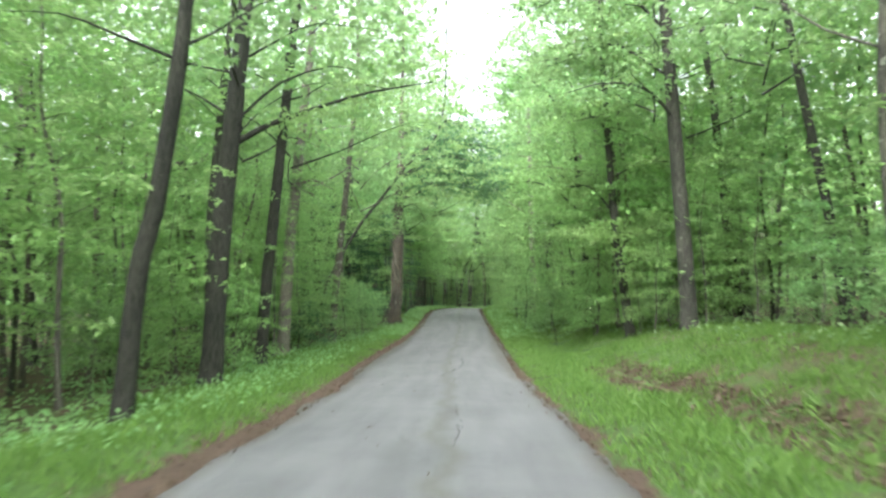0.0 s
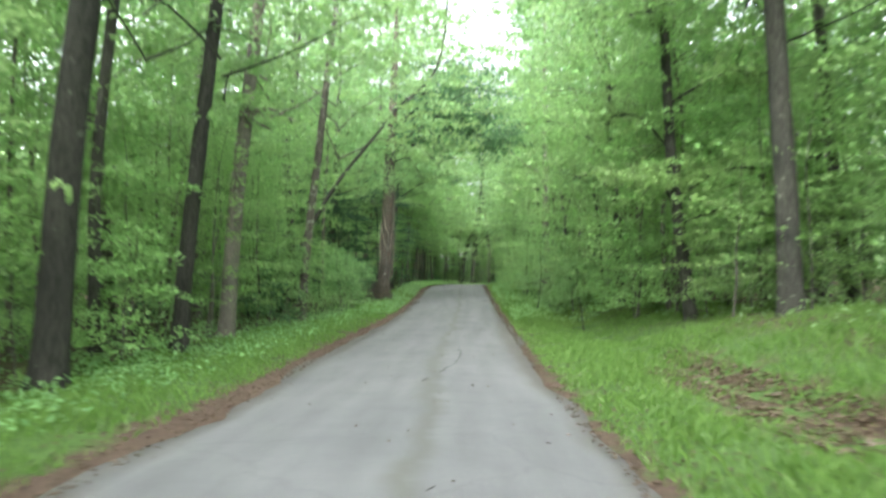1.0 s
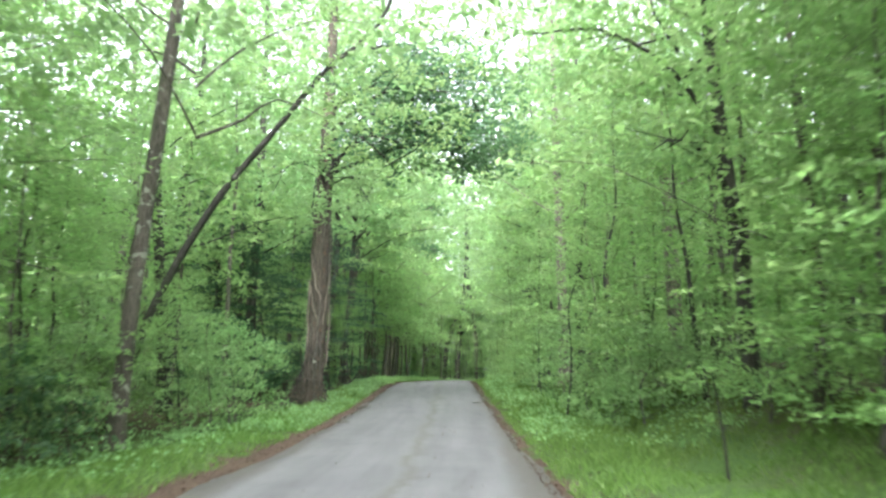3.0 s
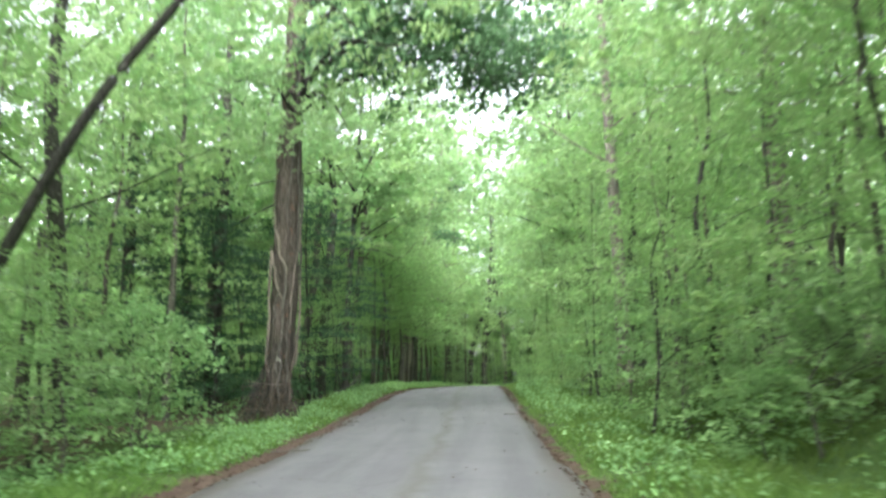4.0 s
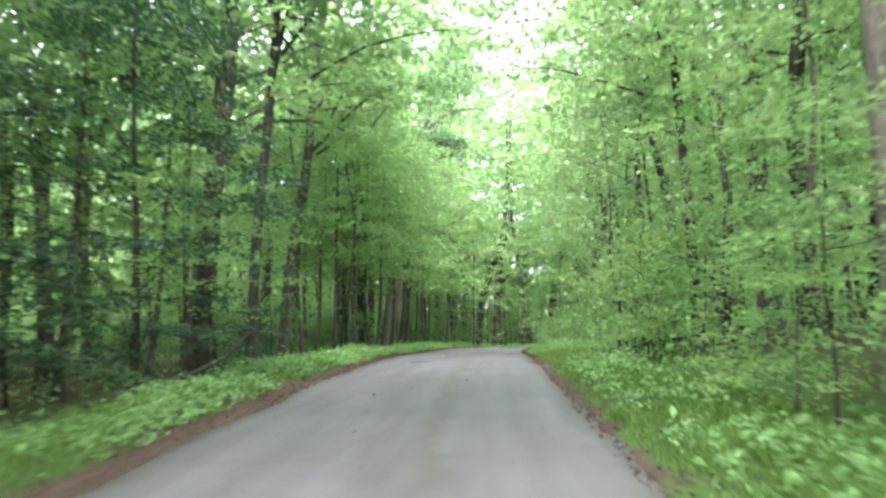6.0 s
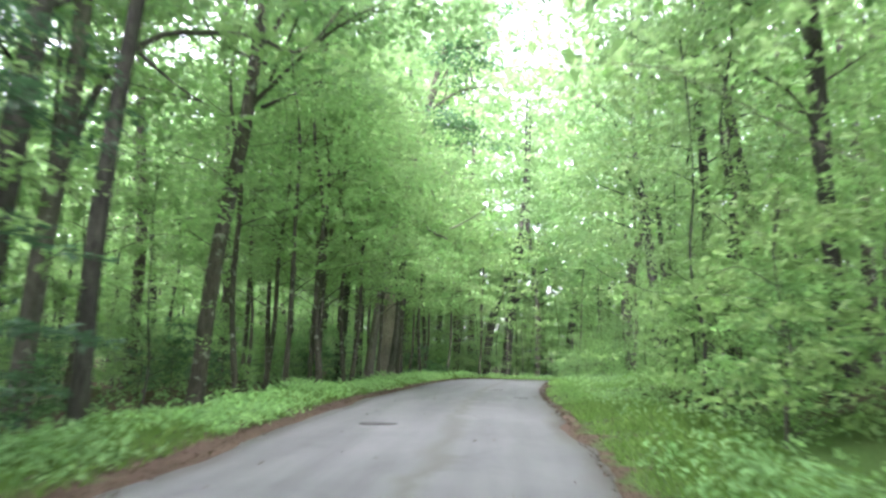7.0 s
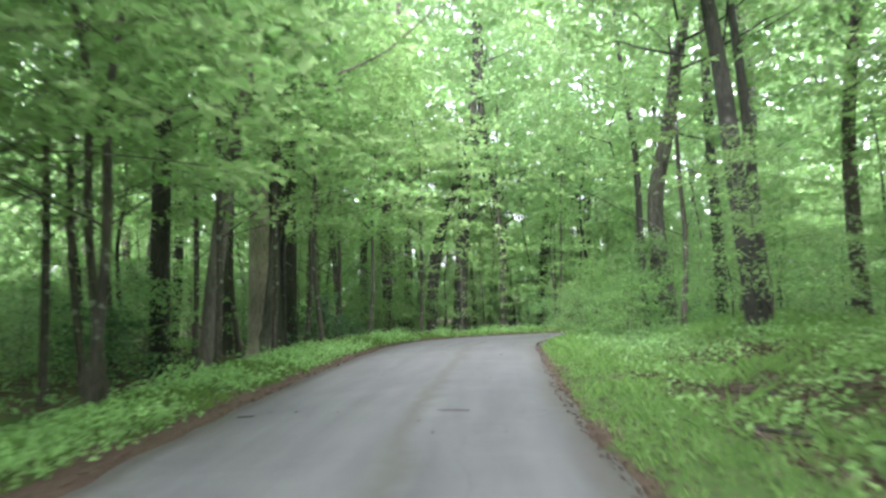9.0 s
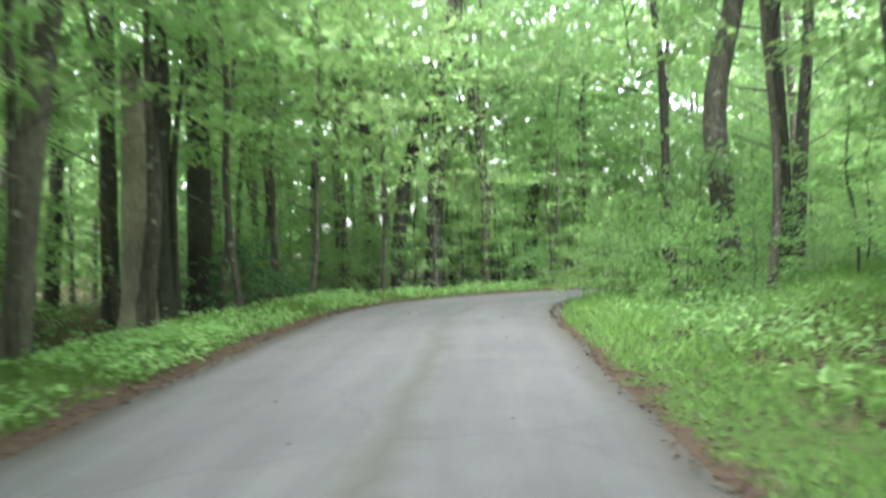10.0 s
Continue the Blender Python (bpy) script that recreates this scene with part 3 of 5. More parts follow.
hero([(-6.95, 70.8, 0), (-6.65, 70.8, 3.0), (-6.22, 70.8, 5.7), (-5.9, 70.8, 9.0)], 0.18, BARK_SPOT, "leaning tree with pale lichen spots", 17, "tall0", 1.12, spin=0.8,
     limbs=[([(-6.1, 70.8, 6.4), (-4.4, 70.5, 7.9), (-3.0, 70.2, 8.6)], 0.06, 26, LEAF, 0.19), ([(-6.0, 70.8, 7.6), (-4.6, 71.6, 10.4), (-3.2, 72.0, 11.4)], 0.06, 24, LEAF, 0.2)])
hero([(-8.0, 66.0, 0), (-7.75, 66.0, 2.7), (-7.35, 65.8, 5.2), (-7.1, 65.5, 8.0)], 0.17, BARK_GREY, "crooked grey tree with an arching limb", 18, "tall3", 1.1,
     limbs=[([(-7.55, 66.0, 3.9), (-7.1, 66.2, 5.4), (-6.3, 66.3, 6.2), (-5.4, 66.2, 6.25), (-4.5, 66.0, 6.1), (-3.6, 65.6, 5.7), (-2.9, 65.3, 6.3)], 0.075, 0),
            ([(-6.6, 66.3, 6.0), (-6.0, 66.6, 5.5), (-5.5, 66.8, 5.2)], 0.035, 2)])
# LEAF_DEEP boughs: shade put into the leaf colour to dim the backlight
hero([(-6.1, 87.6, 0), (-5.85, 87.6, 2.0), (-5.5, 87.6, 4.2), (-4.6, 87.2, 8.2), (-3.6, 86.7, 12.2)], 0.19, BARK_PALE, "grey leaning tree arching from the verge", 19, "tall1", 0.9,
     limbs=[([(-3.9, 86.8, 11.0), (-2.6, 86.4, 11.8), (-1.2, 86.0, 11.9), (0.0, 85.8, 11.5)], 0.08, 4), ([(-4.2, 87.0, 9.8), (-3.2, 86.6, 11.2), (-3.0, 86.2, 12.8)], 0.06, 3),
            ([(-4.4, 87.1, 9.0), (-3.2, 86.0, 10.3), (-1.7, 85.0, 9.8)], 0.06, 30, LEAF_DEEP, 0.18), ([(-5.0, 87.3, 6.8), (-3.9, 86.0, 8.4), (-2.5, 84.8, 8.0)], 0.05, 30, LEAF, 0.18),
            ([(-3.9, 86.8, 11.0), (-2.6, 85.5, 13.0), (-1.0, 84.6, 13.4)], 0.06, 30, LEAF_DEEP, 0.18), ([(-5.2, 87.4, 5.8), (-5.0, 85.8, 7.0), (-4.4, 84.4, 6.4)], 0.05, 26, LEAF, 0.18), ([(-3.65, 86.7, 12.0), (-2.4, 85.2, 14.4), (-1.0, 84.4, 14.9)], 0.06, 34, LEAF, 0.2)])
# the last six stand out of view, added to shade the lane's start
for k, (tx, ty) in enumerate(((-11.0, 40.0), (-13.6, 45.5), (-14.0, 35.5), (-11.2, 61.0), (-13.6, 54.2), (-12.2, 69.4), (-14.8, 63.6), (-5.4, 5.0), (5.7, 5.0), (-5.6, -3.0), (5.8, -3.5), (-5.0, -8.0), (5.2, -9.0))):
    HERO.append((tx, ty))
    plant(f"tall{(k + 1) % 4}", tx, ty, 1.1 * k, 0.95, 0.95, "tree", "tall forest tree in fresh green leaf", "tree", "tall trees of the wood")
for k, (tx, ty) in enumerate(((5.6, 61.4), (6.4, 70.5), (-6.5, 62.3), (1.5, 108.5), (9.5, 111.0), (2.5, 117.0), (-5.0, 108.5), (13.5, 108.5), (7.5, 118.0))):
    HERO.append((tx, ty))
    plant(f"tall{k % 4}", tx, ty, 1.7 * k, 0.95, 0.95, "tree", "tall tree in fresh leaf near the bend", "tree", "trees about the bend")
for k, (tx, ty) in enumerate(((-6.9, 101.5), (-3.4, 104.2), (-10.8, 99.0), (-8.2, 106.5), (10.4, 101.5), (-2.9, 108.0))):
    HERO.append((tx, ty))
    plant(f"tall{(k + 2) % 4}", tx, ty, 2.3 * k, 1.06, 1.0, "tree", "tall tree with a full crown reaching over the lane", "tree", "trees about the bend")
for k, (tx, ty, size) in enumerate(((-6.4, 78.8, 1.0), (-9.2, 84.0, 1.15), (-4.9, 100.6, 1.4))):
    HERO.append((tx, ty))
    plant(f"arch{k % 2}", tx, ty, 1.9 * k + 0.6, size, size, "tree", "slender tree with hanging boughs of fresh leaves", "tree", "trees about the bend")
hero([(-6.2, 97, 0), (-6.15, 97, 3.0), (-6.1, 97, 6.5), (-6.0, 97, 9.5)], 0.3, BARK, "thick dark trunk beyond the snag", 20, "tall2", 1.15)
hero([(-7.45, 88.5, 0), (-7.4, 88.5, 2.2), (-7.3, 88.5, 5.5), (-7.2, 88.5, 9)], 0.24, BARK, "dark trunk in the wood behind the verge", 21, "tall0", 0.75)
hero([(-8.05, 96.2, 0), (-8.05, 96.2, 2.2), (-8.0, 96.2, 5.5), (-7.9, 96.2, 9)], 0.2, BARK, "dark trunk in the wood", 22, "tall3", 0.75)
hero([(-0.55, 105, 0), (-0.3, 105, 3.0), (-0.1, 105, 5.6), (0.2, 105, 8.4)], 0.3, BARK, "dark forked tree at the bend of the lane", 23, "tall3", 0.95,
     limbs=[([(-0.2, 105, 4.2), (0.5, 105, 4.9), (1.4, 105, 5.7), (1.9, 105, 6.4)], 0.12, 3), ([(-0.1, 105, 5.8), (-0.3, 105, 7.3), (-0.4, 105, 9.5)], 0.16, 0)])
hero([(-1.75, 105, 0), (-1.5, 105, 2.6), (-1.0, 105, 4.6), (-0.4, 105, 6.2)], 0.26, BARK, "dark trunk leaning into its neighbour", 24, "tall0", 0.8)
hero([(3.85, 114, 0), (4.1, 114, 3.0), (4.5, 114, 6.0), (4.9, 114, 8.0)], 0.3, BARK, "spreading dark tree beyond the bend", 25, "tall2", 1.0,
     limbs=[([(4.5, 114, 5.8), (5.5, 114, 8.2), (7.1, 114, 10.5)], 0.14, 3), ([(4.3, 114, 4.6), (6.0, 113, 6.4), (8.0, 112, 7.0)], 0.1, 4)])
hero([(5.78, 87.0, 0), (5.5, 87.0, 2.9), (5.25, 87.0, 5.6), (5.0, 87.0, 7.5)], 0.21, BARK, "dark leaning tree on the grassy bank", 26, "tall1", 0.85,
     limbs=[([(5.1, 87, 6.9), (3.9, 86, 8.9), (2.7, 85.5, 9.2)], 0.05, 26, LEAF, 0.18), ([(5.0, 87, 7.5), (4.0, 88, 11.0), (2.9, 88.5, 12.2)], 0.05, 28, LEAF, 0.19)])
hero([(6.1, 87.4, 0), (5.95, 87.4, 3.0), (5.8, 87.4, 5.6), (5.6, 87.4, 7.8)], 0.13, BARK, "slim dark tree close beside another", 27, "tall3", 0.75)
hero([(5.45, 93.0, 0), (5.2, 93.0, 2.4), (5.15, 93.0, 4.0), (5.6, 93.0, 6.0), (5.85, 93.0, 7.5)], 0.25, BARK_GREY, "kinked brown-barked tree at the inside of the bend", 28, "tall2", 1.15)
hero([(8.0, 96.5, 0), (7.95, 96.5, 3.0), (7.85, 96.5, 6.0), (7.8, 96.5, 9)], 0.2, BARK, "dark upright trunk on the bank", 29, "tall0", 0.9)
hero([(6.6, 101, 0), (6.45, 101, 3.0), (6.4, 101, 6.0), (6.1, 101, 9)], 0.14, BARK, "slim trunk inside the bend", 30, "tall1", 0.85)
hero([(6.2, 75, 0), (5.9, 75, 4.4), (5.3, 75, 7.6), (4.9, 75, 9.6)], 0.15, BARK, "dark tree leaning over the scrub", 31, "tall3", 0.85,
     limbs=[([(5.2, 75, 8.0), (4.0, 76, 10.0), (2.8, 77, 10.3)], 0.05, 26, LEAF, 0.18)])
hero([(5.2, 76.5, 0), (5.1, 76.5, 4.0), (4.95, 76.5, 7.8), (4.8, 76.5, 10)], 0.14, BARK, "slim dark tree rising from the scrub", 32, "tall0", 0.8)
hero([(6.6, 66.5, 0), (6.4, 66.5, 3.0), (6.3, 66.5, 6.0), (6.2, 66.5, 9)], 0.2, BARK_GREY, "grey trunk half hidden by leaves", 33, "tall2", 0.9)

hero([(4.6, 66.2, 0), (4.5, 66.2, 3.0), (4.3, 66.0, 6.0), (4.1, 66.0, 9.0)], 0.13, BARK, "slim dark tree with boughs over the lane", 36, "tall1", 0.95, spin=0.7,
     limbs=[([(4.1, 66.0, 8.6), (3.0, 65.4, 10.4), (2.4, 65.0, 11.0)], 0.06, 8, LEAF, 0.22), ([(4.1, 66.0, 9.2), (3.2, 66.6, 11.8), (2.6, 67.0, 13.0)], 0.06, 8, LEAF, 0.22),
            ([(4.3, 66.0, 7.0), (3.4, 64.8, 8.2), (2.4, 64.0, 8.6)], 0.05, 10, LEAF_PALE)])
hero([(-5.7, 63.6, 0), (-5.6, 63.6, 3.0), (-5.4, 63.8, 6.0), (-5.2, 63.8, 9.0)], 0.12, BARK, "slim dark tree spreading over the lane", 37, "tall3", 0.95, spin=1.9,
     limbs=[([(-5.2, 63.8, 8.4), (-4.0, 63.4, 10.6), (-3.2, 62.6, 11.5)], 0.06, 26, LEAF, 0.19), ([(-5.3, 63.8, 7.0), (-4.2, 64.6, 8.8), (-3.4, 65.0, 9.4)], 0.05, 24, LEAF, 0.18), ([(-5.3, 63.8, 6.8), (-4.6, 62.8, 8.2), (-3.6, 62.0, 8.2)], 0.05, 24, LEAF, 0.18), ([(-5.2, 63.8, 8.2), (-6.4, 62.6, 9.8), (-7.6, 61.8, 10.0)], 0.05, 26, LEAF, 0.18)])

# ---- the old tree wrapped in bare vines ----
def vine_tree():
    rng = np.random.default_rng(77)
    px, py = -4.56, 48.6
    HERO.append((px, py))
    gz = ground_z(px, py)
    ob = new("vine_covered_tree")
    ob.matrix_world = Matrix.Translation((px, py, gz))
    spine = curve_points([(-0.1, 0, -0.3), (0.0, 0, 1.0), (0.1, 0, 2.4), (0.2, 0, 5.5), (0.35, 0, 9.0), (0.5, 0, 14), (0.6, 0, 20)], 8)
    v, f = tube(spine, [0.29, 0.268, 0.262, 0.247, 0.205, 0.115, 0.04], 24, rng, 0.075, 0.5)
    part("trunk", shape("trunk", v, f, BARK_RED, True), ob)

    def on_trunk(z, a, out=0.03):
        i = np.interp(z, spine[:, 2], np.arange(len(spine)))
        c = np.array([np.interp(i, np.arange(len(spine)), spine[:, k]) for k in range(3)])
        r = np.interp(z, (0, 0.4, 1, 9), (0.435, 0.36, 0.308, 0.265)) + out
        return c + [math.cos(a) * r, math.sin(a) * r, 0]

    # each vine: angles round the trunk and heights, from foot to tip
    for k, (a0, a1, z0, z1, r) in enumerate(((3.75, 5.0, 4.7, 3.2, 0.036), (3.75, 4.9, 3.85, 2.6, 0.032), (5.0, 4.8, 3.25, 0.9, 0.03), (3.75, 3.9, 3.9, 1.3, 0.034), (6.1, 6.3, 5.6, 3.0, 0.03),
                                             (6.45, 6.2, 3.4, 1.2, 0.032), (5.6, 5.9, 6.4, 3.4, 0.028), (5.9, 5.7, 2.0, 0.2, 0.028), (4.9, 5.1, 1.7, 0.1, 0.026), (4.2, 4.35, 1.5, 0.1, 0.028),
                                             (5.4, 5.0, 8.5, 4.2, 0.022), (4.1, 3.8, 8.0, 4.4, 0.022), (5.4, 5.45, 2.4, 0.6, 0.022), (5.3, 5.9, 4.3, 2.9, 0.024), (4.6, 4.1, 2.9, 1.9, 0.024), (6.2, 5.3, 4.4, 2.5, 0.026))):
        zs = np.linspace(z0, z1, 8)
        pts = [on_trunk(z, a0 + (a1 - a0) * i / 7 + rng.normal(0, 0.085), 0.035 + rng.uniform(0, 0.03)) for i, z in enumerate(zs)]
        part("vine", shape("vine", *tube(curve_points(pts, 3), [r * 0.55, r, r * 0.8, r * 0.95, r * 0.45], 6, rng, 0.13), VINE if k in (0, 1, 3, 5, 15) else (BARK_GREY, BARK_RED)[k % 2], True), ob, "bare woody vine clinging to the bark")
    # ridges of loose bark
    for k in range(16):
        a, z0 = rng.uniform(math.pi * 0.9, math.pi * 2.1), rng.uniform(0.6, 7.5)
        zs = np.linspace(z0, z0 + rng.uniform(0.7, 2.2), 6)
        drift = rng.normal(0, 0.03)
        pts = [on_trunk(z, a + drift * i + rng.normal(0, 0.02), -0.025) for i, z in enumerate(zs)]
        part("bark_ridge", shape("bark_ridge", *tube(curve_points(pts, 2), [0.012, 0.04, 0.035, 0.045, 0.012], 5, rng, 0.16), BARK_RED, True), ob)
    # a thatch of dead rootlets about the foot, widest away from the lane
    for k in range(80):
        a = rng.uniform(math.pi * 0.7, math.pi * 1.95)
        high = rng.uniform(0.3, 1.7) * (1.0 if a < 4.5 else 0.6)
        wide = rng.uniform(0.02, 0.6) * (1.0 if a < 4.5 else 0.35)
        top, knee = on_trunk(high, a, 0.01), on_trunk(high * 0.45, a + rng.normal(0, 0.25), 0.03 + wide * 0.42 + rng.uniform(0, 0.06))
        foot = on_trunk(0.0, a + rng.normal(0, 0.4), 0.05 + wide) - np.array([0, 0, 0.15])
        part("root", shape("root", *tube(curve_points([top, knee, foot], 4), [0.006, 0.013, 0.009], 4, rng, 0.15), (BARK, BARK_RED, BARK, BARK)[k % 4], True), ob)
    for k in range(7):
        c = on_trunk(rng.uniform(0.3, 1.1), rng.uniform(3.3, 4.8), 0.2)
        w = np.array([rng.uniform(0.15, 0.3), rng.uniform(-0.1, 0.1), rng.uniform(-0.05, 0.05)])
        part("twig", shape("twig", *tube(curve_points([c - w, c + rng.normal(0, 0.02, 3), c + w], 3), [0.006, 0.008, 0.004], 4, rng, 0.1), VINE, True), ob)
    n = 900
    a, wide = rng.uniform(math.pi * 0.75, math.pi * 1.8, n), rng.random(n) ** 1.5 * 0.5
    p = np.array([on_trunk(float(np.interp(wd, (0, 0.5), (0.9, 0.05)) * rng.random() ** 0.5), float(ak), 0.02 + float(wd)) for ak, wd in zip(a, wide)])
    tagged(part("thatch", shape("thatch", *leaves(p, 0.07, rng, 1.2, wide=0.3), LITTER), ob, "dry brown thatch about the foot"), kind="stuff")
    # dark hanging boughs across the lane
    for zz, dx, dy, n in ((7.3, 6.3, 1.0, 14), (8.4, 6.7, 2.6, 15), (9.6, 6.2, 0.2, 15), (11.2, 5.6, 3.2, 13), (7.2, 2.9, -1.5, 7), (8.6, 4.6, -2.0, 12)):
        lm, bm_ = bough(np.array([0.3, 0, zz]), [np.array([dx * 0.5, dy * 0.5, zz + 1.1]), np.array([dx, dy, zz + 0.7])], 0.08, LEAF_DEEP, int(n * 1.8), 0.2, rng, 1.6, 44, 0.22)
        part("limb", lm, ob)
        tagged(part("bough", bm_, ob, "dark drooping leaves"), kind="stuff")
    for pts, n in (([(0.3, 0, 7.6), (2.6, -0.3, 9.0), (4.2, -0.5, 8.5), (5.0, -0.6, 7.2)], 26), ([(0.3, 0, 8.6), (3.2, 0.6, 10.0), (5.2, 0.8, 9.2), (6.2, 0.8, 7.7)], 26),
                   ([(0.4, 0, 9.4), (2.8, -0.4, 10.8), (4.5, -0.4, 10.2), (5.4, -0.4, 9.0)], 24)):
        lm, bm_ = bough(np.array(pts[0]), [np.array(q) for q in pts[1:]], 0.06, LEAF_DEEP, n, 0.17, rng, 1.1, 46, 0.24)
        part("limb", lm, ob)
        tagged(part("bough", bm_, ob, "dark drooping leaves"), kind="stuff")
    for pts, n in (([(0.3, -0.2, 7.0), (0.3, -1.5, 7.0), (0.4, -2.8, 5.9), (0.5, -3.3, 5.2)], 12), ([(0.3, -0.2, 7.4), (-0.5, -1.5, 7.3), (-0.8, -2.6, 6.2)], 9), ([(0.4, -0.1, 6.9), (1.3, -1.3, 6.9), (2.0, -2.4, 5.8)], 11)):
        lm, bm_ = bough(np.array(pts[0]), [np.array(q) for q in pts[1:]], 0.04, LEAF, n, 0.15, rng, 0.8, 40, 0.18)
        part("limb", lm, ob)
        tagged(part("bough", bm_, ob, "green drooping leaves"), kind="stuff")
    m = Matrix.Translation((0.5, 0, 1.5))
    part("crown", KINDS["tall0"][2], ob, m=m)
    tagged(ob, "old red-brown tree wrapped in bare woody vines", "tree")


vine_tree()


# ---- the broken snag ----
def snag():
    rng = np.random.default_rng(5)
    px, py = -5.8, 92.0
    HERO.append((px, py))
    gz = ground_z(px, py)
    ob = new("broken_snag")
    ob.matrix_world = Matrix.Translation((px, py, gz))

    def shell(a0, a1, top, radius, seed, thick, lean):
        r = np.random.default_rng(seed)
        ang, rows = np.linspace(a0, a1, 11), 26
        crest = top + r.normal(0, 0.35, 11) - 0.5 * np.abs(np.linspace(-1, 1, 11))
        outer, inner = [], []
        for i in range(rows):
            f = i / (rows - 1)
            for j, a in enumerate(ang):
                z = -0.3 + f * (crest[j] + 0.3)
                rad = radius * (1 - 0.05 * z) * (1 + 0.5 * math.exp(-max(z, 0) / 0.4)) * (1 + 0.05 * math.sin(5 * a + z * 1.5))
                cx = lean * z
                outer.append((cx + math.cos(a) * rad, math.sin(a) * rad, z))
                inner.append((cx + math.cos(a) * (rad - thick), math.sin(a) * (rad - thick), z))
        n = rows * 11
        faces = []
        for i in range(rows - 1):
            for j in range(10):
                a = i * 11 + j
                faces += [(a, a + 1, a + 12, a + 11), (n + a, n + a + 11, n + a + 12, n + a + 1)]
            for j in (0, 10):
                a = i * 11 + j
                faces.append((a, a + 11, n + a + 11, n + a) if j == 0 else (a, n + a, n + a + 11, a + 11))
        for j in range(10):
            a = (rows - 1) * 11 + j
            faces.append((a, a + 1, n + a + 1, n + a))
        return outer + inner, faces

    part("stripped_side", shape("stripped_side", *shell(math.pi * 0.95, math.pi * 1.74, 4.9, 0.43, 1, 0.12, -0.005), WOOD, True), ob, "pale stripped split wood")
    part("bark_side", shape("bark_side", *shell(math.pi * 1.72, math.pi * 2.5, 4.1, 0.44, 2, 0.14, 0.03), BARK, True), ob, "dark charred-looking bark")
    part("back_side", shape("back_side", *shell(math.pi * 0.45, math.pi * 0.97, 4.4, 0.4, 3, 0.13, 0.03), BARK_GREY, True), ob)
    # two broken prongs, a thin leaning stem and a bark flap across the pale wood
    for name, pts, radii in (("prong", [(0.18, 0.05, 2.9), (0.3, 0.05, 4.2), (0.34, 0.05, 5.0), (0.38, 0.05, 5.7)], [0.24, 0.2, 0.15, 0.09]),
                             ("prong", [(-0.12, 0.1, 3.2), (-0.08, 0.1, 4.3), (-0.14, 0.1, 5.15)], [0.2, 0.13, 0.02]),
                             ("splinter", [(0.5, 0.15, -0.3), (0.5, 0.1, 1.2), (0.52, 0.1, 3.0), (0.75, 0.1, 4.9)], [0.13, 0.09, 0.08, 0.04]),
                             ("bark_flap", [(0.06, -0.36, 0.2), (0.18, -0.34, 1.3), (0.3, -0.3, 2.4), (0.32, -0.26, 3.6)], [0.16, 0.14, 0.11, 0.06])):
        v, f = tube(curve_points(pts, 5), radii, 10, rng, 0.09, 0.2)
        part(name, shape(name, v, f, BARK_GREY if name == "bark_flap" else BARK, True), ob)
    tagged(ob, "broken hollow snag with pale stripped wood", "dead tree")


snag()


# ---- woods: scattered by stretches of the plan ----
def scatter(seed, kinds, zone, gap, tries, name, labels, category, group, scale=(0.85, 1.15), keep=1.4, tall=(0.9, 1.1), most=300, against=()):
    rng = np.random.default_rng(seed)
    x0, x1, y0, y1 = -34, 34, -16, 122
    px, py = rng.uniform(x0, x1, tries), rng.uniform(y0, y1, tries)
    d, side, _, _ = lay(px, py)
    ok = zone(px, py, d, side)
    put = []
    old = np.array(HERO)
    for x, y in zip(px[ok], py[ok]):
        if len(put) >= most:
            break
        if ((old - (x, y)) ** 2).sum(1).min() < keep ** 2:
            continue
        if put and ((np.array(put) - (x, y)) ** 2).sum(1).min() < gap ** 2:
            continue
        if len(against) and ((np.asarray(against) - (x, y)) ** 2).sum(1).min() < (gap * 0.6) ** 2:
            continue
        put.append((x, y))
        k = len(put)
        plant(kinds[int(rng.integers(len(kinds)))], x, y, rng.uniform(0, 6.28), rng.uniform(*scale), rng.uniform(*tall), name, labels[k % len(labels)], category, group)
    return put


def tall_zone(px, py, d, side):
    first = np.where(side < 0, np.where(py < 12, 4.5, 4.2), np.where(py < 30, 6.8, 4.6))
    first = np.where((py > 96) & (side < 0), 3.0, first)
    first = np.where(((py > 58) & (py < 97)) | ((side > 0) & (py > 16) & (py < 46)), 8.0, first)
    return (d > first) & (d < 10) & (py < 97) & ((py > 13) | (py < -9)) & ((side > 0) | ((py > 42) & (py < 88)) | ((py < 24) & (d > 7)) | ((py >= 24) & (py <= 42) & (d > 5.5)))


def deep_zone(px, py, d, side):
    return (d >= 10) & (d < 25) & (py < 106)


TREES = "tall broad-leaved forest tree in fresh leaf", "tall slim-trunked tree in bright spring leaf"
TALL = scatter(101, ["tall0", "tall1", "tall2", "tall3"], tall_zone, 6.2, 1800, "tree", TREES, "tree", "tall trees of the wood", (0.8, 1.05), 3.0, (0.85, 1.05), 42)
DEEP = scatter(112, ["deep0", "deep1", "deep2", "deep3"], deep_zone, 6.4, 2200, "tree", TREES, "tree", "tall trees of the wood", (0.8, 1.08), 2.4, (0.85, 1.05), 60)


def arch_zone(px, py, d, side):
    left = (side < 0) & (((py > 56) & (py < 84) & (d > 3.4) & (d < 7)) | ((py < 40) & (d > 5.5) & (d < 9)))
    right = (side > 0) & (((py > 30) & (py < 76) & (d > 3.6) & (d < 7)) | ((py >= 76) & (d > 8.5) & (d < 12)) | ((py < 28) & (d > 7) & (d < 11)))
    return (left | right) & (py > 12)


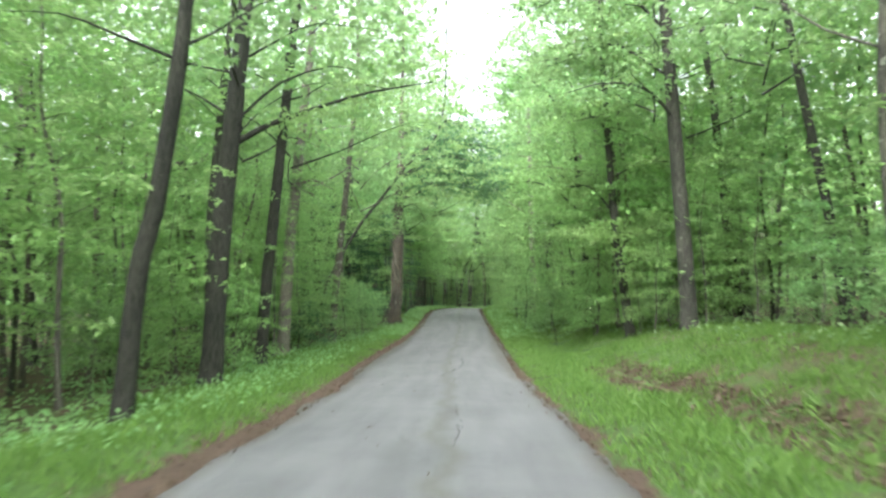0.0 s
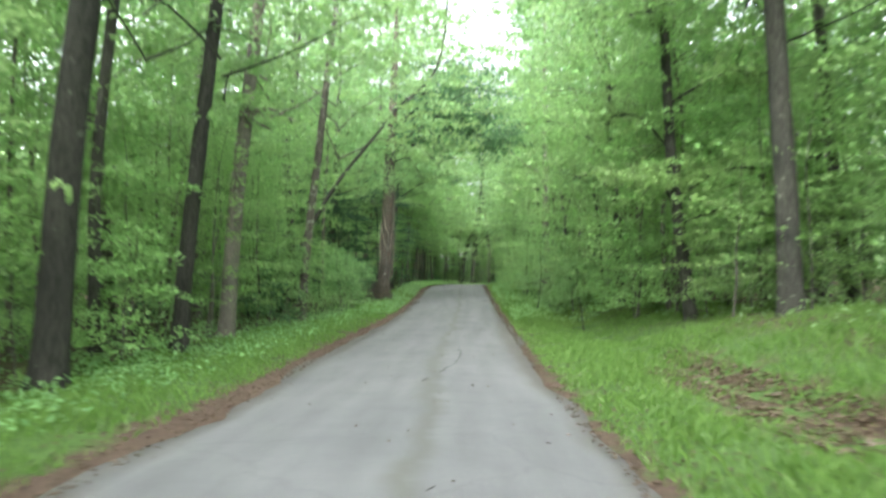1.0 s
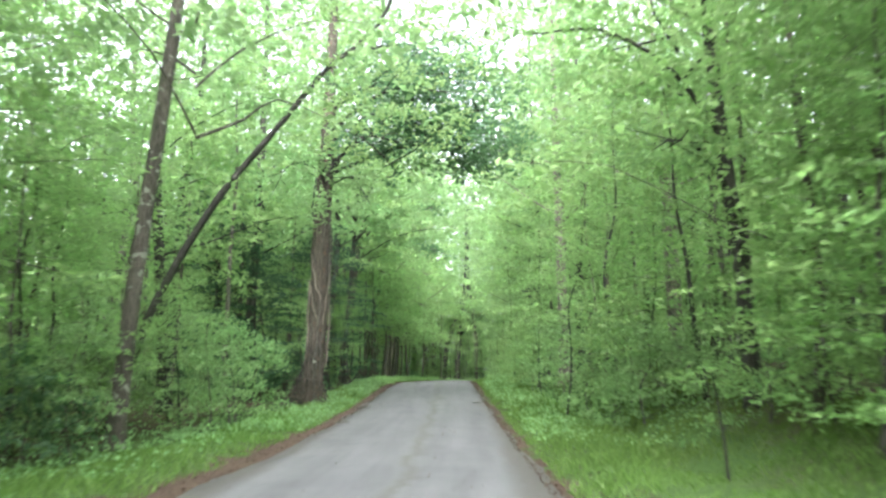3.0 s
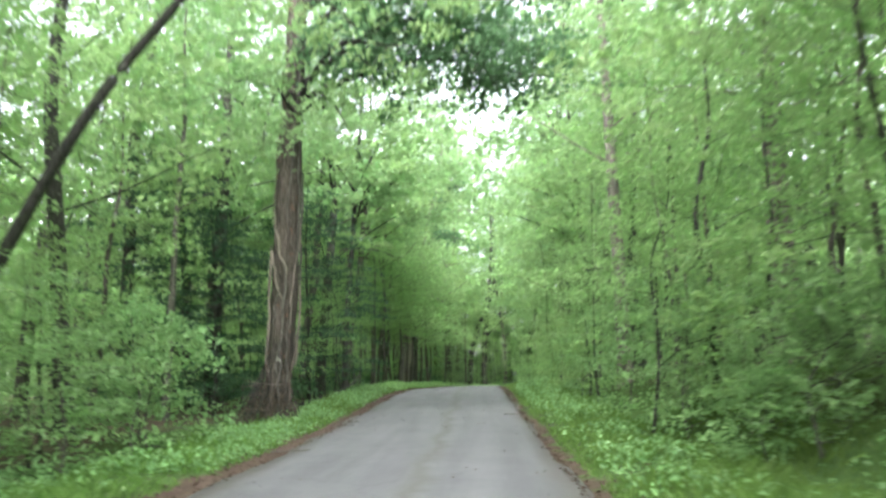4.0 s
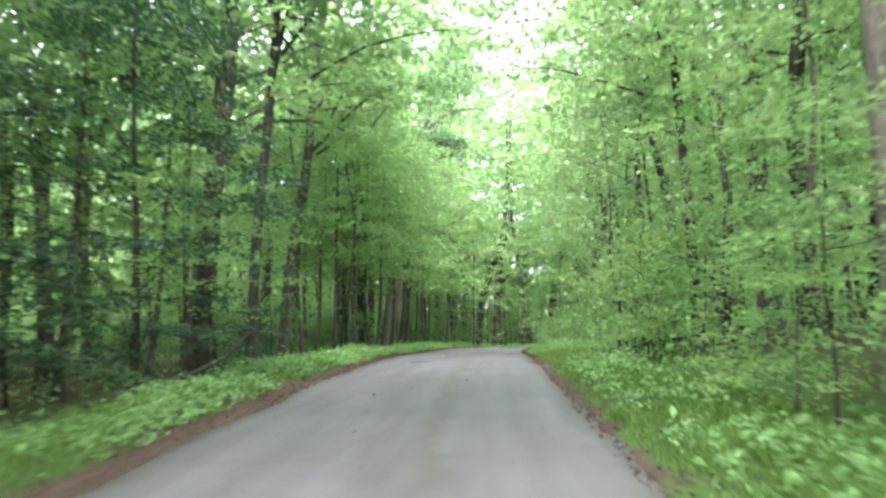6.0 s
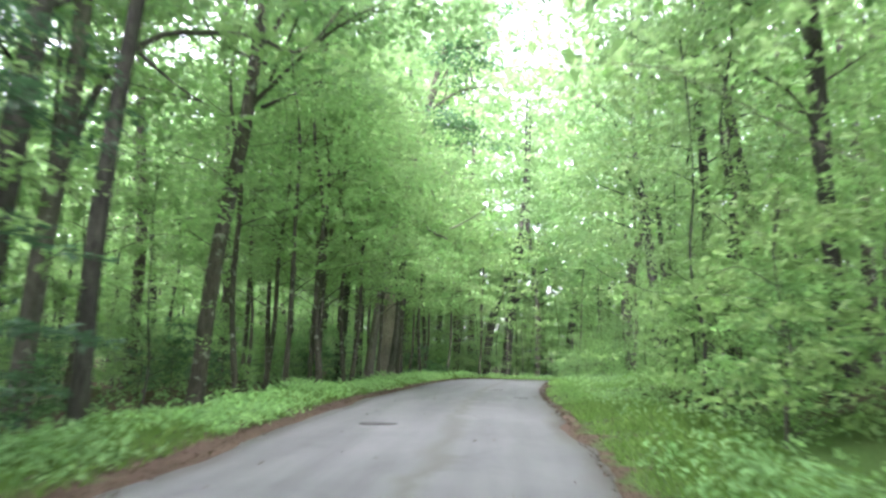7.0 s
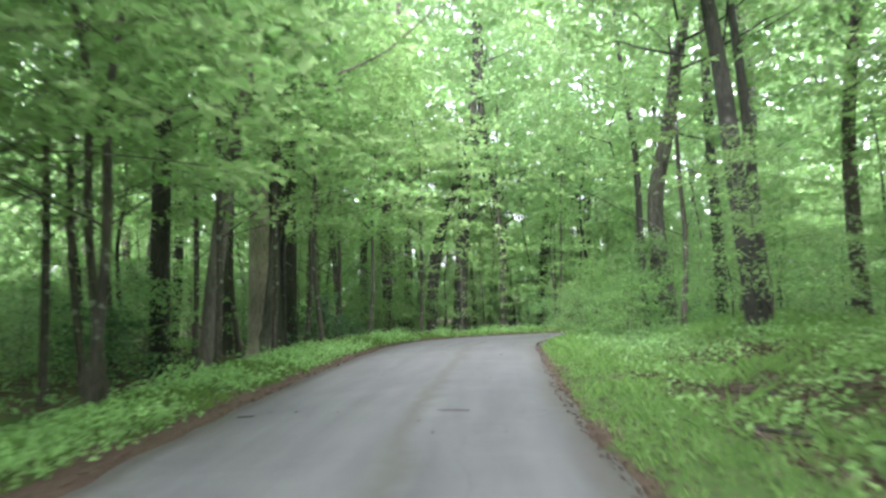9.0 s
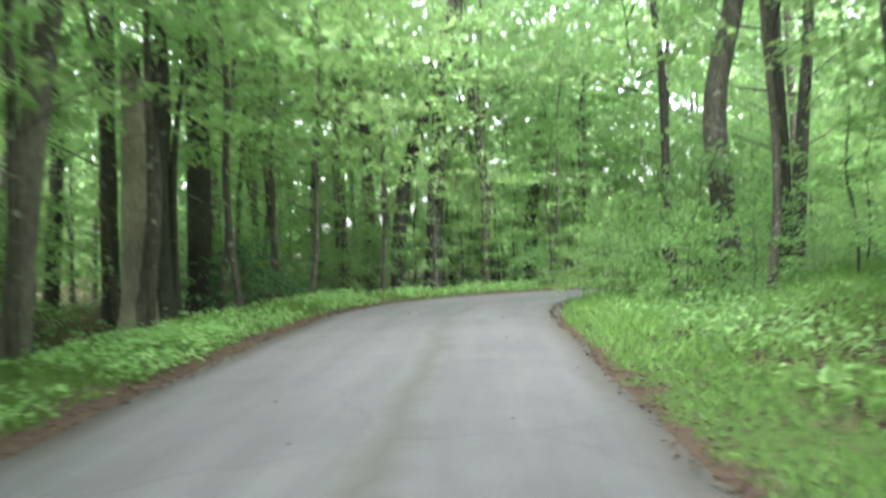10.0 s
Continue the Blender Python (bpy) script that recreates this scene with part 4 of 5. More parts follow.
for k, (tx, ty) in enumerate(((-7.2, 84.2), (-5.4, 95.6), (-2.0, 101.2), (5.9, 31.6), (5.0, 34.6), (-6.0, 78.0), (-5.9, 82.0), (4.1, 62.0), (-6.1, 74.8), (-4.5, 93.9), (-3.6, 97.4), (-7.3, 90.6), (-6.9, 93.6), (5.0, 90.2), (-7.4, 83.0), (-8.3, 88.3), (-4.9, 98.6), (-8.8, 79.6), (-5.5, 76.5), (-5.4, 80.2), (-5.5, 86.4), (-6.7, 72.9), (-7.3, 77.0), (-5.2, 90.3), (5.4, 30.9), (7.6, 28.6), (-9.6, 58.4), (-10.2, 65.4), (-9.8, 50.6))):
    HERO.append((tx, ty))
    plant(f"arch{(k + 2) % 3}", tx, ty, 2.1 * k, 1.0, 1.0, "understory_tree", "slender tree with layered boughs near the lane", "tree", "spreading trees beside the lane")
ARCH = scatter(108, ["arch0", "arch1", "arch2"], arch_zone, 3.0, 1800, "understory_tree", ["slender tree with wide layered boughs reaching out", "thin tree with spreading fresh green boughs"], "tree", "spreading trees beside the lane", (0.8, 1.1), 1.6, (0.85, 1.1), 62)


def pole_zone(px, py, d, side):
    left = (side < 0) & (py > 50) & (d > 4.0) & (d < 18)
    right = (side > 0) & (d > np.where(py < 30, 7.5, 6.5)) & (d < 14) & (np.sin(px * 7 + py * 3) > 0.0)
    return left | right | ((side < 0) & (py <= 50) & (d > 7) & (d < 16) & (np.sin(px * 7 + py * 3) > 0.4))


POLES = scatter(102, ["pole0", "pole1", "pole2"], pole_zone, 2.3, 2600, "slender_tree", ["slender dark pole-like tree of the shaded wood", "thin straight young tree with a high crown"], "tree", "thin trees of the wood", (0.65, 1.05), 1.1, (0.85, 1.1), 95, TALL)


def under_zone(px, py, d, side):
    left = (side < 0) & (d > np.interp(py, (45, 47, 84, 88), (5.0, 7.5, 7.5, 5.2))) & (d < 10)
    first = np.interp(py, (0, 24, 32, 40, 73, 77, 96), (7.0, 6.8, 4.6, 3.1, 3.0, 8.0, 8.5))
    right = (side > 0) & (d > first) & (d < first + 3.5)
    thin = (side < 0) & (py > 52) & (py < 84) & (np.sin(px * 5.1 + py * 2.3) < 0.35)
    return ((left & ~thin) | right) & ((py > 9) | (py < -8))


def thicket_zone(px, py, d, side):
    first = np.interp(py, (0, 24, 32, 40, 78, 84, 96), (10.5, 10.3, 8, 6.6, 6.5, 9.5, 9.0))
    left = (side < 0) & (d > np.where(py < 50, 8.5, 10.5)) & (d < 20)
    return left | ((side > 0) & (d > first) & (d < 20))


UNDERS = "small understory tree with layered bright green boughs", "slim understory tree in fresh pale leaf"
UNDER = scatter(103, ["under0", "under1", "under2", "under3"], under_zone, 2.2, 2600, "understory_tree", UNDERS, "tree", "understory trees", (0.75, 1.15), 1.8, (0.85, 1.15), 105)
scatter(113, ["thicket0", "thicket1", "thicket2", "thicket3"], thicket_zone, 3.6, 2600, "understory_tree", UNDERS, "tree", "understory trees", (0.8, 1.2), 1.8, (0.85, 1.15), 110)


scatter(114, ["under1", "under3", "under0"], lambda px, py, d, side: (side < 0) & (py > 4) & (py < 46) & (d > 5.6) & (d < 9.5), 1.9, 1800, "understory_tree", UNDERS, "tree", "understory trees", (0.65, 1.0), 1.2, (0.8, 1.1), 26, UNDER)


def shrub_zone(px, py, d, side):
    left = (side < 0) & (((py > 34) & (py < 47) & (d > 2.6) & (d < 7)) | ((py < 28) & (d > 5.0) & (d < 9)) | ((py > 52) & (py < 84) & (d > 5.0) & (d < 12) & (np.sin(px * 3 + py * 1.7) > 0.3)) | ((py >= 84) & (d > 3.0) & (d < 11)))
    first = np.interp(py, (0, 26, 34, 40, 50, 73, 77, 88, 91, 96), (5.6, 5.6, 3.4, 2.2, 1.8, 1.8, 4.6, 4.0, 1.6, 1.4))
    right = (side > 0) & (d > first) & (d < first + 3.5)
    return left | right


SHRUBS = scatter(104, ["shrub0", "shrub1", "shrub2"], shrub_zone, 1.25, 3000, "shrub", ["leafy green shrub of the forest edge", "low bush in fresh bright leaf"], "shrub", "shrubs of the forest edge", (0.7, 1.15), 0.9, (0.8, 1.2), 170)


def sapling_zone(px, py, d, side):
    return ((side > 0) & (py > 40) & (py < 75) & (d > 1.7) & (d < 5)) | ((side < 0) & (py > 50) & (py < 66) & (d > 1.9) & (d < 6)) | ((side > 0) & (py > 82) & (d > 3.5) & (d < 9))


scatter(105, ["sapling0", "sapling1"], sapling_zone, 1.7, 1500, "sapling", ["thin-stemmed sapling with sparse bright leaves"], "sapling", "saplings at the verge", (0.7, 1.1), 0.8, (0.9, 1.2), 60)
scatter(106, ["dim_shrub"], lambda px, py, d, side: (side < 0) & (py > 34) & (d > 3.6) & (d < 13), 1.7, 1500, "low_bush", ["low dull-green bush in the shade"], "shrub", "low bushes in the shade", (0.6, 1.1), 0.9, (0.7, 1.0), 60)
for k, (kind, ax, ay, ak) in enumerate((("under0", -6.4, 42.0, 0.42), ("under0", -7.6, 44.4, 0.5), ("shrub0", -5.9, 44.2, 1.0), ("under2", -8.4, 41.2, 0.45), ("shrub2", -5.6, 41.2, 0.8), ("under1", -6.6, 46.2, 0.36),
                                         ("under1", 6.9, 25.0, 0.58), ("under1", 5.5, 25.7, 0.46), ("under3", 7.9, 23.6, 0.5), ("shrub1", 7.0, 25.7, 0.9), ("shrub1", 8.1, 25.3, 1.0), ("shrub1", 5.5, 27.5, 0.8), ("shrub0", 6.2, 26.4, 0.9), ("shrub1", 9.2, 24.4, 1.0), ("shrub1", -6.7, 23.0, 0.9), ("shrub0", -8.2, 27.8, 1.0), ("shrub1", -7.4, 20.8, 0.9), ("shrub1", 2.9, 63.3, 1.0), ("shrub1", 3.7, 62.2, 1.1), ("under1", 4.4, 62.9, 0.5), ("shrub1", 3.4, 64.8, 0.9),
                                         ("shrub0", 2.7, 91.6, 0.55), ("shrub1", 3.3, 92.9, 0.7), ("shrub1", 3.7, 90.6, 0.6), ("shrub0", 4.3, 92.0, 0.75), ("shrub1", 4.5, 94.2, 0.8), ("shrub2", 3.2, 94.8, 0.6), ("shrub1", 5.0, 90.9, 0.6), ("shrub1", 2.5, 93.5, 0.5),
                                         ("under1", 5.5, 30.3, 0.8), ("under3", 6.6, 27.0, 0.65), ("under1", 4.7, 32.2, 0.75), ("under3", 7.3, 29.0, 0.8), ("under1", 6.0, 33.0, 0.8), ("under1", 8.2, 26.4, 0.7), ("shrub1", 5.2, 34.4, 0.9), ("under1", -7.4, 30.5, 0.7), ("under1", -8.3, 33.0, 0.75), ("under3", -7.8, 37.0, 0.65), ("under1", -8.7, 28.6, 0.7), ("under1", -8.4, 23.4, 0.65), ("shrub1", 4.6, 31.9, 0.8), ("shrub1", 5.2, 29.6, 1.0), ("shrub1", 6.4, 29.2, 1.0), ("under1", 9.4, 28.4, 0.8), ("under3", 8.8, 32.0, 0.8), ("shrub1", 7.6, 26.9, 1.1), ("shrub0", 3.2, 40.2, 0.5), ("shrub2", 3.6, 42.2, 0.45), ("shrub0", 4.4, 41.2, 0.6), ("shrub2", 3.4, 44.4, 0.45), ("shrub0", 4.8, 43.4, 0.6), ("shrub2", 4.6, 38.6, 0.5), ("shrub0", 5.6, 37.4, 0.6), ("shrub0", 3.9, 45.8, 0.8), ("shrub1", 3.2, 67.2, 0.9), ("shrub1", 3.6, 69.5, 0.9), ("shrub1", 3.4, 71.8, 0.9), ("under1", 4.6, 68.4, 0.5), ("under1", 4.8, 71.6, 0.5), ("under3", 4.2, 73.6, 0.45))):
    plant(kind, ax, ay, 1.3 * k, ak, 1.0, "shrub", "leafy green bush with arching thin stems", "shrub", "bushes near the lane")
scatter(115, ["under0", "under1", "under3"], lambda px, py, d, side: (py > 97) & (py < 120) & (d > 3.0) & (d < 12) & (px < 24), 2.3, 2500, "understory_tree", UNDERS, "tree", "understory trees", (0.5, 0.85), 1.0, (0.8, 1.1), 34, UNDER)
scatter(116, ["shrub0", "shrub1", "shrub2"], lambda px, py, d, side: (side < 0) & (py > 74) & (py < 108) & (d > 3.2) & (d < 10), 1.9, 1800, "shrub", ["leafy green shrub of the shaded wood"], "shrub", "shrubs of the forest edge", (0.7, 1.1), 0.9, (0.8, 1.1), 40, SHRUBS)
for hx, hy, hs in ((-7.6, 53.4, 0.62), (-9.8, 55.5, 0.9), (-6.0, 58.4, 0.78)):
    plant("hemlock", hx, hy, hx, hs, 1.0, "hemlock", "dark green hemlock with drooping feathery boughs", "conifer", "hemlocks behind the old tree")


# ---- far woods that close the place ----
def far_woods():
    rng = np.random.default_rng(9)

    def block(n, x0, x1, y0, y1, z0, z1, size):
        clumps = np.stack([rng.uniform(x0, x1, n // 24), rng.uniform(y0, y1, n // 24), rng.uniform(z0, z1, n // 24)], 1)
        p = clumps[rng.integers(0, len(clumps), n)] + rng.normal(0, 1, (n, 3)) * [1.0, 1.0, 0.4]
        return leaves(p, size, rng, 1.4)

    for name, blocks in (("far_foliage", ((18000, -62, -24, -20, 160, 0, 15, 0.9), (18000, 26, 66, -20, 160, 0.8, 16, 0.9), (34000, -60, 66, 119, 165, 0, 31, 1.0), (7000, -32, -3, 110, 121, 7, 24, 0.6), (8000, 1.5, 36, 108, 121, 7, 24, 0.6), (9000, -42, 6, 114, 125, 0, 7, 0.6), (8000, 8, 46, 112, 124, 0, 7, 0.6), (5000, -34, -22, 60, 118, 0, 8, 0.6), (4000, -40, 40, -45, -18, 0.5, 12, 0.9))),
                         ("distant_treeline", ((9000, -110, -60, -60, 220, 0, 12, 2.2), (9000, 64, 112, -60, 220, 0, 13, 2.2), (12000, -110, 112, 165, 215, 0, 26, 2.4), (6000, -80, 80, -80, -45, 0, 18, 2.2)))):
        verts, faces, k = [], [], 0
        for b in blocks:
            v, f = block(*b)
            verts.append(v)
            faces.append(f + k)
            k += len(v)
        tagged(new(name, shape(name, np.concatenate(verts), np.concatenate(faces), LEAF)), "dense green foliage of the woods farther off", "foliage", kind="stuff")
    stems = []
    for _ in range(420):
        x, y = rng.uniform(-60, 62), rng.uniform(-10, 165)
        d, side, _, z = lay(x, y)
        if d[0] < 17:
            continue
        lean = rng.normal(0, 0.6, 2)
        r = rng.uniform(0.07, 0.22)
        stems.append(tube([(x, y, z[0] - 0.2), (x + lean[0] * 0.4, y + lean[1] * 0.4, z[0] + 7), (x + lean[0], y + lean[1], z[0] + 15)], [r, r * 0.8, r * 0.4], 6))
    tagged(new("far_trunks", shape("far_trunks", *joined(stems), BARK, True)), "dark trunks of the woods farther off", "tree trunks", kind="stuff")


far_woods()


# ---- verges: grass, herbs, dead leaves ----
def along(rng, n, y0, y1, side, d0, d1, power=1.0):
    """Random places beside the lane."""
    i = rng.uniform(np.interp(y0, line[:257, 1], np.arange(257)), np.interp(y1, line[:257, 1], np.arange(257)) if y1 <= 88 else 256 + (y1 - 88) * 2, n)
    d = d0 + (d1 - d0) * rng.random(n) ** power
    k = np.clip(i.astype(int), 0, len(line) - 2)
    f = (i - k)[:, None]
    c, w = line[k] * (1 - f) + line[k + 1] * f, side_way[k]
    p = c[:, :2] + w * side * (c[:, 2] / 2 + d)[:, None]
    return p[:, 0], p[:, 1], d


def grass(name, label, seed, n, y0, y1, side, d0, d1, high, power=1.0, bare=None, mat=GRASS):
    rng = np.random.default_rng(seed)
    x, y, d = along(rng, n, y0, y1, side, d0, d1, power)
    tuft = np.sin(x * 2.3 + 3 * np.sin(y * 0.7)) + np.sin(y * 2.9 + 2 * np.sin(x * 1.1)) + rng.normal(0, 0.8, n)
    ok = tuft > -0.9
    if bare is not None:
        ok &= ~bare(x, y, d, rng)
    x, y, d, tuft = x[ok], y[ok], d[ok], tuft[ok]
    z = lay(x, y)[3]
    n = len(x)
    h = high * rng.uniform(0.5, 1.25, n) * (1 + 0.35 * np.sin(x * 1.1 + 1.7 * np.sin(y * 0.45)) * np.clip(d - 0.6, 0, 1)) * (0.8 + 0.18 * np.clip(tuft, -1, 2)) * np.interp(d, (0, 0.7, 9), (0.4, 1, 1)) * np.where((y > 70) & (y < 84) & (d < 1.6) & (side > 0), 0.6, 1.0)
    a = rng.uniform(0, 6.28, n)
    w, lean = 0.006 + 0.03 * h, rng.normal(0, 0.5, (n, 2)) * h[:, None]
    c, s = np.cos(a) * w, np.sin(a) * w
    v = np.stack([np.stack([x - c, y - s, z - 0.02], 1), np.stack([x + c, y + s, z - 0.02], 1),
                  np.stack([x + lean[:, 0] * 0.45 + c * 0.7, y + lean[:, 1] * 0.45 + s * 0.7, z + h * 0.62], 1), np.stack([x + lean[:, 0], y + lean[:, 1], z + h], 1)], 1).reshape(-1, 3)
    k = np.arange(n)[:, None] * 4
    f = np.concatenate([k + [0, 1, 2], k + [0, 2, 3]], 1).reshape(-1, 3)
    tagged(new(name, shape(name, v, f, mat)), label, "grass", kind="stuff")


def ditch_bare(x, y, d, rng):
    bed = np.exp(-((d - 2.3) / 0.55) ** 2) * np.clip((25 - y) / 4, 0, 1)
    drift = np.clip((d - 1.1) / 0.4, 0, 1) * np.clip((3.9 - d) / 0.5, 0, 1) * np.clip((y - 69) / 3, 0, 1) * np.clip((87 - y) / 4, 0, 1) * (0.66 + 0.3 * np.sin(y * 1.1 + x))
    return rng.random(len(x)) < np.maximum(bed * (0.62 + 0.4 * np.sin(y * 0.8 + 1.2 * np.sin(x))), drift)


grass("verge_grass", "bright green grass along the verge", 11, 40000, -6, 38, -1, 0.3, 4.2, 0.13)
grass("verge_grass", "thin strip of green grass before the wood", 16, 9000, 38, 48, -1, 0.3, 2.4, 0.13)
grass("verge_grass", "narrow strip of bright green verge grass", 12, 30000, 48, 108, -1, 0.3, 2.0, 0.13)
grass("bank_grass", "lush bright grass on the bank", 13, 70000, -6, 34, 1, 0.15, 6.5, 0.14, 1.0, ditch_bare)
grass("bank_grass", "tall bright grass at the lane's edge", 14, 32000, 34, 72, 1, 0.2, 2.1, 0.14)
grass("bank_grass", "long grass on the bank inside the bend", 15, 62000, 71, 106, 1, 0.12, 6.5, 0.18, 1.0, ditch_bare, GRASS_LUSH)

grass("bank_grass", "patchy grass under the bushes", 17, 9000, 34, 47, 1, 1.8, 5.5, 0.14)


def herbs(name, label, seed, n, y0, y1, side, d0, d1, size, high, mat, power=1.0):
    rng = np.random.default_rng(seed)
    x, y, d = along(rng, n, y0, y1, side, d0, d1, power)
    tuft = np.sin(x * 1.9 + 2 * np.sin(y * 0.6)) + np.sin(y * 1.7 + 2 * np.sin(x * 0.9)) + rng.normal(0, 0.5, n)
    ok = tuft > -0.5
    x, y, tuft = x[ok], y[ok], tuft[ok]
    z = lay(x, y)[3] + high * rng.random(len(x)) * (0.6 + 0.3 * np.clip(tuft, 0, 2)) + 0.01
    v, f = leaves(np.stack([x, y, z], 1), size, rng, 0.75)
    tagged(new(name, shape(name, v, f, mat)), label, "plants", kind="stuff")


herbs("verge_herbs", "broad-leaved low plants along the verge", 21, 7000, 40, 66, -1, 0.3, 1.55, 0.085, 0.24, LEAF)
herbs("verge_herbs", "broad-leaved low plants in a thick strip along the verge", 26, 17000, 62, 106, -1, 0.25, 1.55, 0.085, 0.28, LEAF_PALE)
herbs("bank_herbs", "broad-leaved plants spilling toward the lane", 28, 2800, 38, 62, 1, 0.35, 1.5, 0.09, 0.26, LEAF)
herbs("verge_herbs", "low leafy plants in the grass", 22, 9000, 0, 42, -1, 0.8, 6, 0.09, 0.3, LEAF)
herbs("bank_herbs", "low leafy plants on the bank", 23, 5500, 36, 72, 1, 0.8, 4.5, 0.09, 0.35, LEAF)
herbs("bank_herbs", "low leafy plants on the bank inside the bend", 27, 5000, 84, 104, 1, 0.8, 4.5, 0.1, 0.35, LEAF)
herbs("bank_herbs", "low leafy plants among the brown leaves", 29, 3600, 68, 86, 1, 1.0, 4.6, 0.1, 0.3, LEAF_PALE)
herbs("forest_herbs", "scattered green seedlings on the forest floor", 24, 13000, 0, 112, -1, 2.5, 15, 0.13, 0.4, LEAF)
herbs("forest_herbs", "scattered green seedlings on the forest floor", 25, 12000, 0, 112, 1, 4.0, 15, 0.13, 0.45, LEAF)


def litter(name, label, seed, n, y0, y1, side, d0, d1, size, power):
    rng = np.random.default_rng(seed)
    x, y, d = along(rng, n, y0, y1, side, d0, d1, power)
    z = np.maximum(lay(x, y)[3], np.where(d < 0.02, lay(x, y)[2] + 0.02 + np.where(d < -0.3, 0.018, 0.0), -9)) + 0.015
    v, f = leaves(np.stack([x, y, z], 1), size, rng, 0.25)
    tagged(new(name, shape(name, v, f, LITTER)), label, "leaf litter", kind="stuff")


litter("leaf_litter", "brown dead leaves along the lane's edge", 31, 9000, -4, 106, -1, -0.06, 0.75, 0.05, 1.3)
litter("leaf_litter", "brown dead leaves along the lane's edge", 32, 11000, -4, 104, 1, -0.06, 0.95, 0.05, 1.5)
for side in (-1, 1):
    litter("road_leaves", "few scattered dead leaves on the asphalt", 35 + side, 150, -2, 104, side, -1.9, -0.1, 0.045, 1.0)
litter("ditch_leaves", "drift of brown leaves in the ditch", 33, 8000, 2, 24, 1, 1.7, 2.9, 0.075, 1.0)
litter("ditch_leaves", "drift of brown leaves on the bank", 34, 15000, 69, 88, 1, 1.1, 3.9, 0.075, 1.0)


# ---- small things ----
def fallen_branch(points, radius, label, seed, name="fallen_branch"):
    rng = np.random.default_rng(seed)
    ob = new(name)
    base = np.array([points[0][0], points[0][1], ground_z(points[0][0], points[0][1])])
    ob.location = base
    pts = [np.array([p[0], p[1], ground_z(p[0], p[1]) + p[2]]) - base for p in points]
    part("stem", shape("stem", *tube(curve_points(pts, 5), [radius, radius * 0.8, radius * 0.4], 7, rng, 0.1), BARK, True), ob)
    q = pts[len(pts) // 2]
    part("twig", shape("twig", *tube(curve_points([q, q + [0.15, 0.3, 0.12], q + [0.2, 0.7, 0.2]], 3), [radius * 0.4, 0.006], 5, rng, 0.1), BARK, True), ob)
    tagged(ob, label, "branch")


fallen_branch([(-5.6, 55.2, 0.06), (-4.9, 56.6, 0.1), (-4.55, 58.0, 0.3), (-4.3, 59.0, 0.75)], 0.05, "fallen dark branch lying on the verge", 1)
fallen_branch([(1.9, 76.8, 0.04), (2.6, 76.0, 0.05), (3.4, 75.0, 0.05)], 0.022, "fallen thin dark branch on the bank", 2)
fallen_branch([(2.3, 80.0, 0.05), (3.0, 79.2, 0.06), (3.7, 78.0, 0.08)], 0.011, "fallen branch among dead leaves", 3)
fallen_branch([(3.3, 33.2, 0.0), (3.2, 33.0, 0.6), (3.05, 32.8, 1.3)], 0.02, "bare thin stick leaning from the bank", 4)


def road_stick(px, py, length, turn, seed):
    rng = np.random.default_rng(seed)
    d, _, rz, gz = lay(px, py)
    z = max(float(gz[0]), float(rz[0]) + (0.02 if d[0] < 0 else -1)) + 0.015
    w = np.array([math.cos(turn), math.sin(turn), 0]) * length / 2
    pts = curve_points([-w, rng.normal(0, 0.02, 3) * [1, 1, 0], w], 4)
    ob = new("stick", shape("stick", *tube(pts, [0.012, 0.01, 0.006], 5, rng, 0.1), BARK_GREY, True))
    ob.location = (px, py, z)
    tagged(ob, "short dry stick at the lane's edge", "stick", "sticks along the lane")


for k, (a, b, c, t) in enumerate(((0.62, 49.3, 0.5, 0.1), (-2.9, 47.3, 0.5, 0.5), (-3.0, 46.2, 0.4, 0.9), (0.95, 51.3, 0.4, 1.2), (-3.0, 43.2, 0.6, 0.4), (1.1, 44.4, 0.4, 0.3), (-2.95, 48.2, 0.45, 0.2), (1.2, 46.6, 0.35, 2.0))):
    road_stick(a, b, c, t, k)


def tar_patch(px, py, wide, deep, turn, seed):
    """A thin dark mend on the asphalt."""
    rng = np.random.default_rng(seed)
    ang = np.linspace(0, 2 * np.pi, 22, endpoint=False)
    rad = 1 + np.convolve(np.tile(rng.normal(0, 0.2, 22), 3), np.ones(3) / 3, "same")[22:44]
    rim = np.stack([np.cos(ang) * wide / 2 * rad, np.sin(ang) * deep / 2 * rad, np.zeros(22)], 1)
    verts = np.concatenate([rim * [1.06, 1.06, 1] - [0, 0, 0.012], rim + [0, 0, 0.004]])
    faces = [tuple(range(22, 44))] + [(i, (i + 1) % 22, 22 + (i + 1) % 22, 22 + i) for i in range(22)]
    ob = new("tar_patch", shape("tar_patch", verts, faces, TAR))
    i = int(((line[:, 0] - px) ** 2 + (line[:, 1] - py) ** 2).argmin())
    f = 1 - (2 * math.hypot(line[i, 0] - px, line[i, 1] - py) / line[i, 2]) ** 2
    ob.matrix_world = pose(px, py, line[i, 3] + 0.035 * f + 0.01, 0, 0, turn)
    tagged(ob, "small dark tar mend on the asphalt", "road patch", "dark mends on the lane")


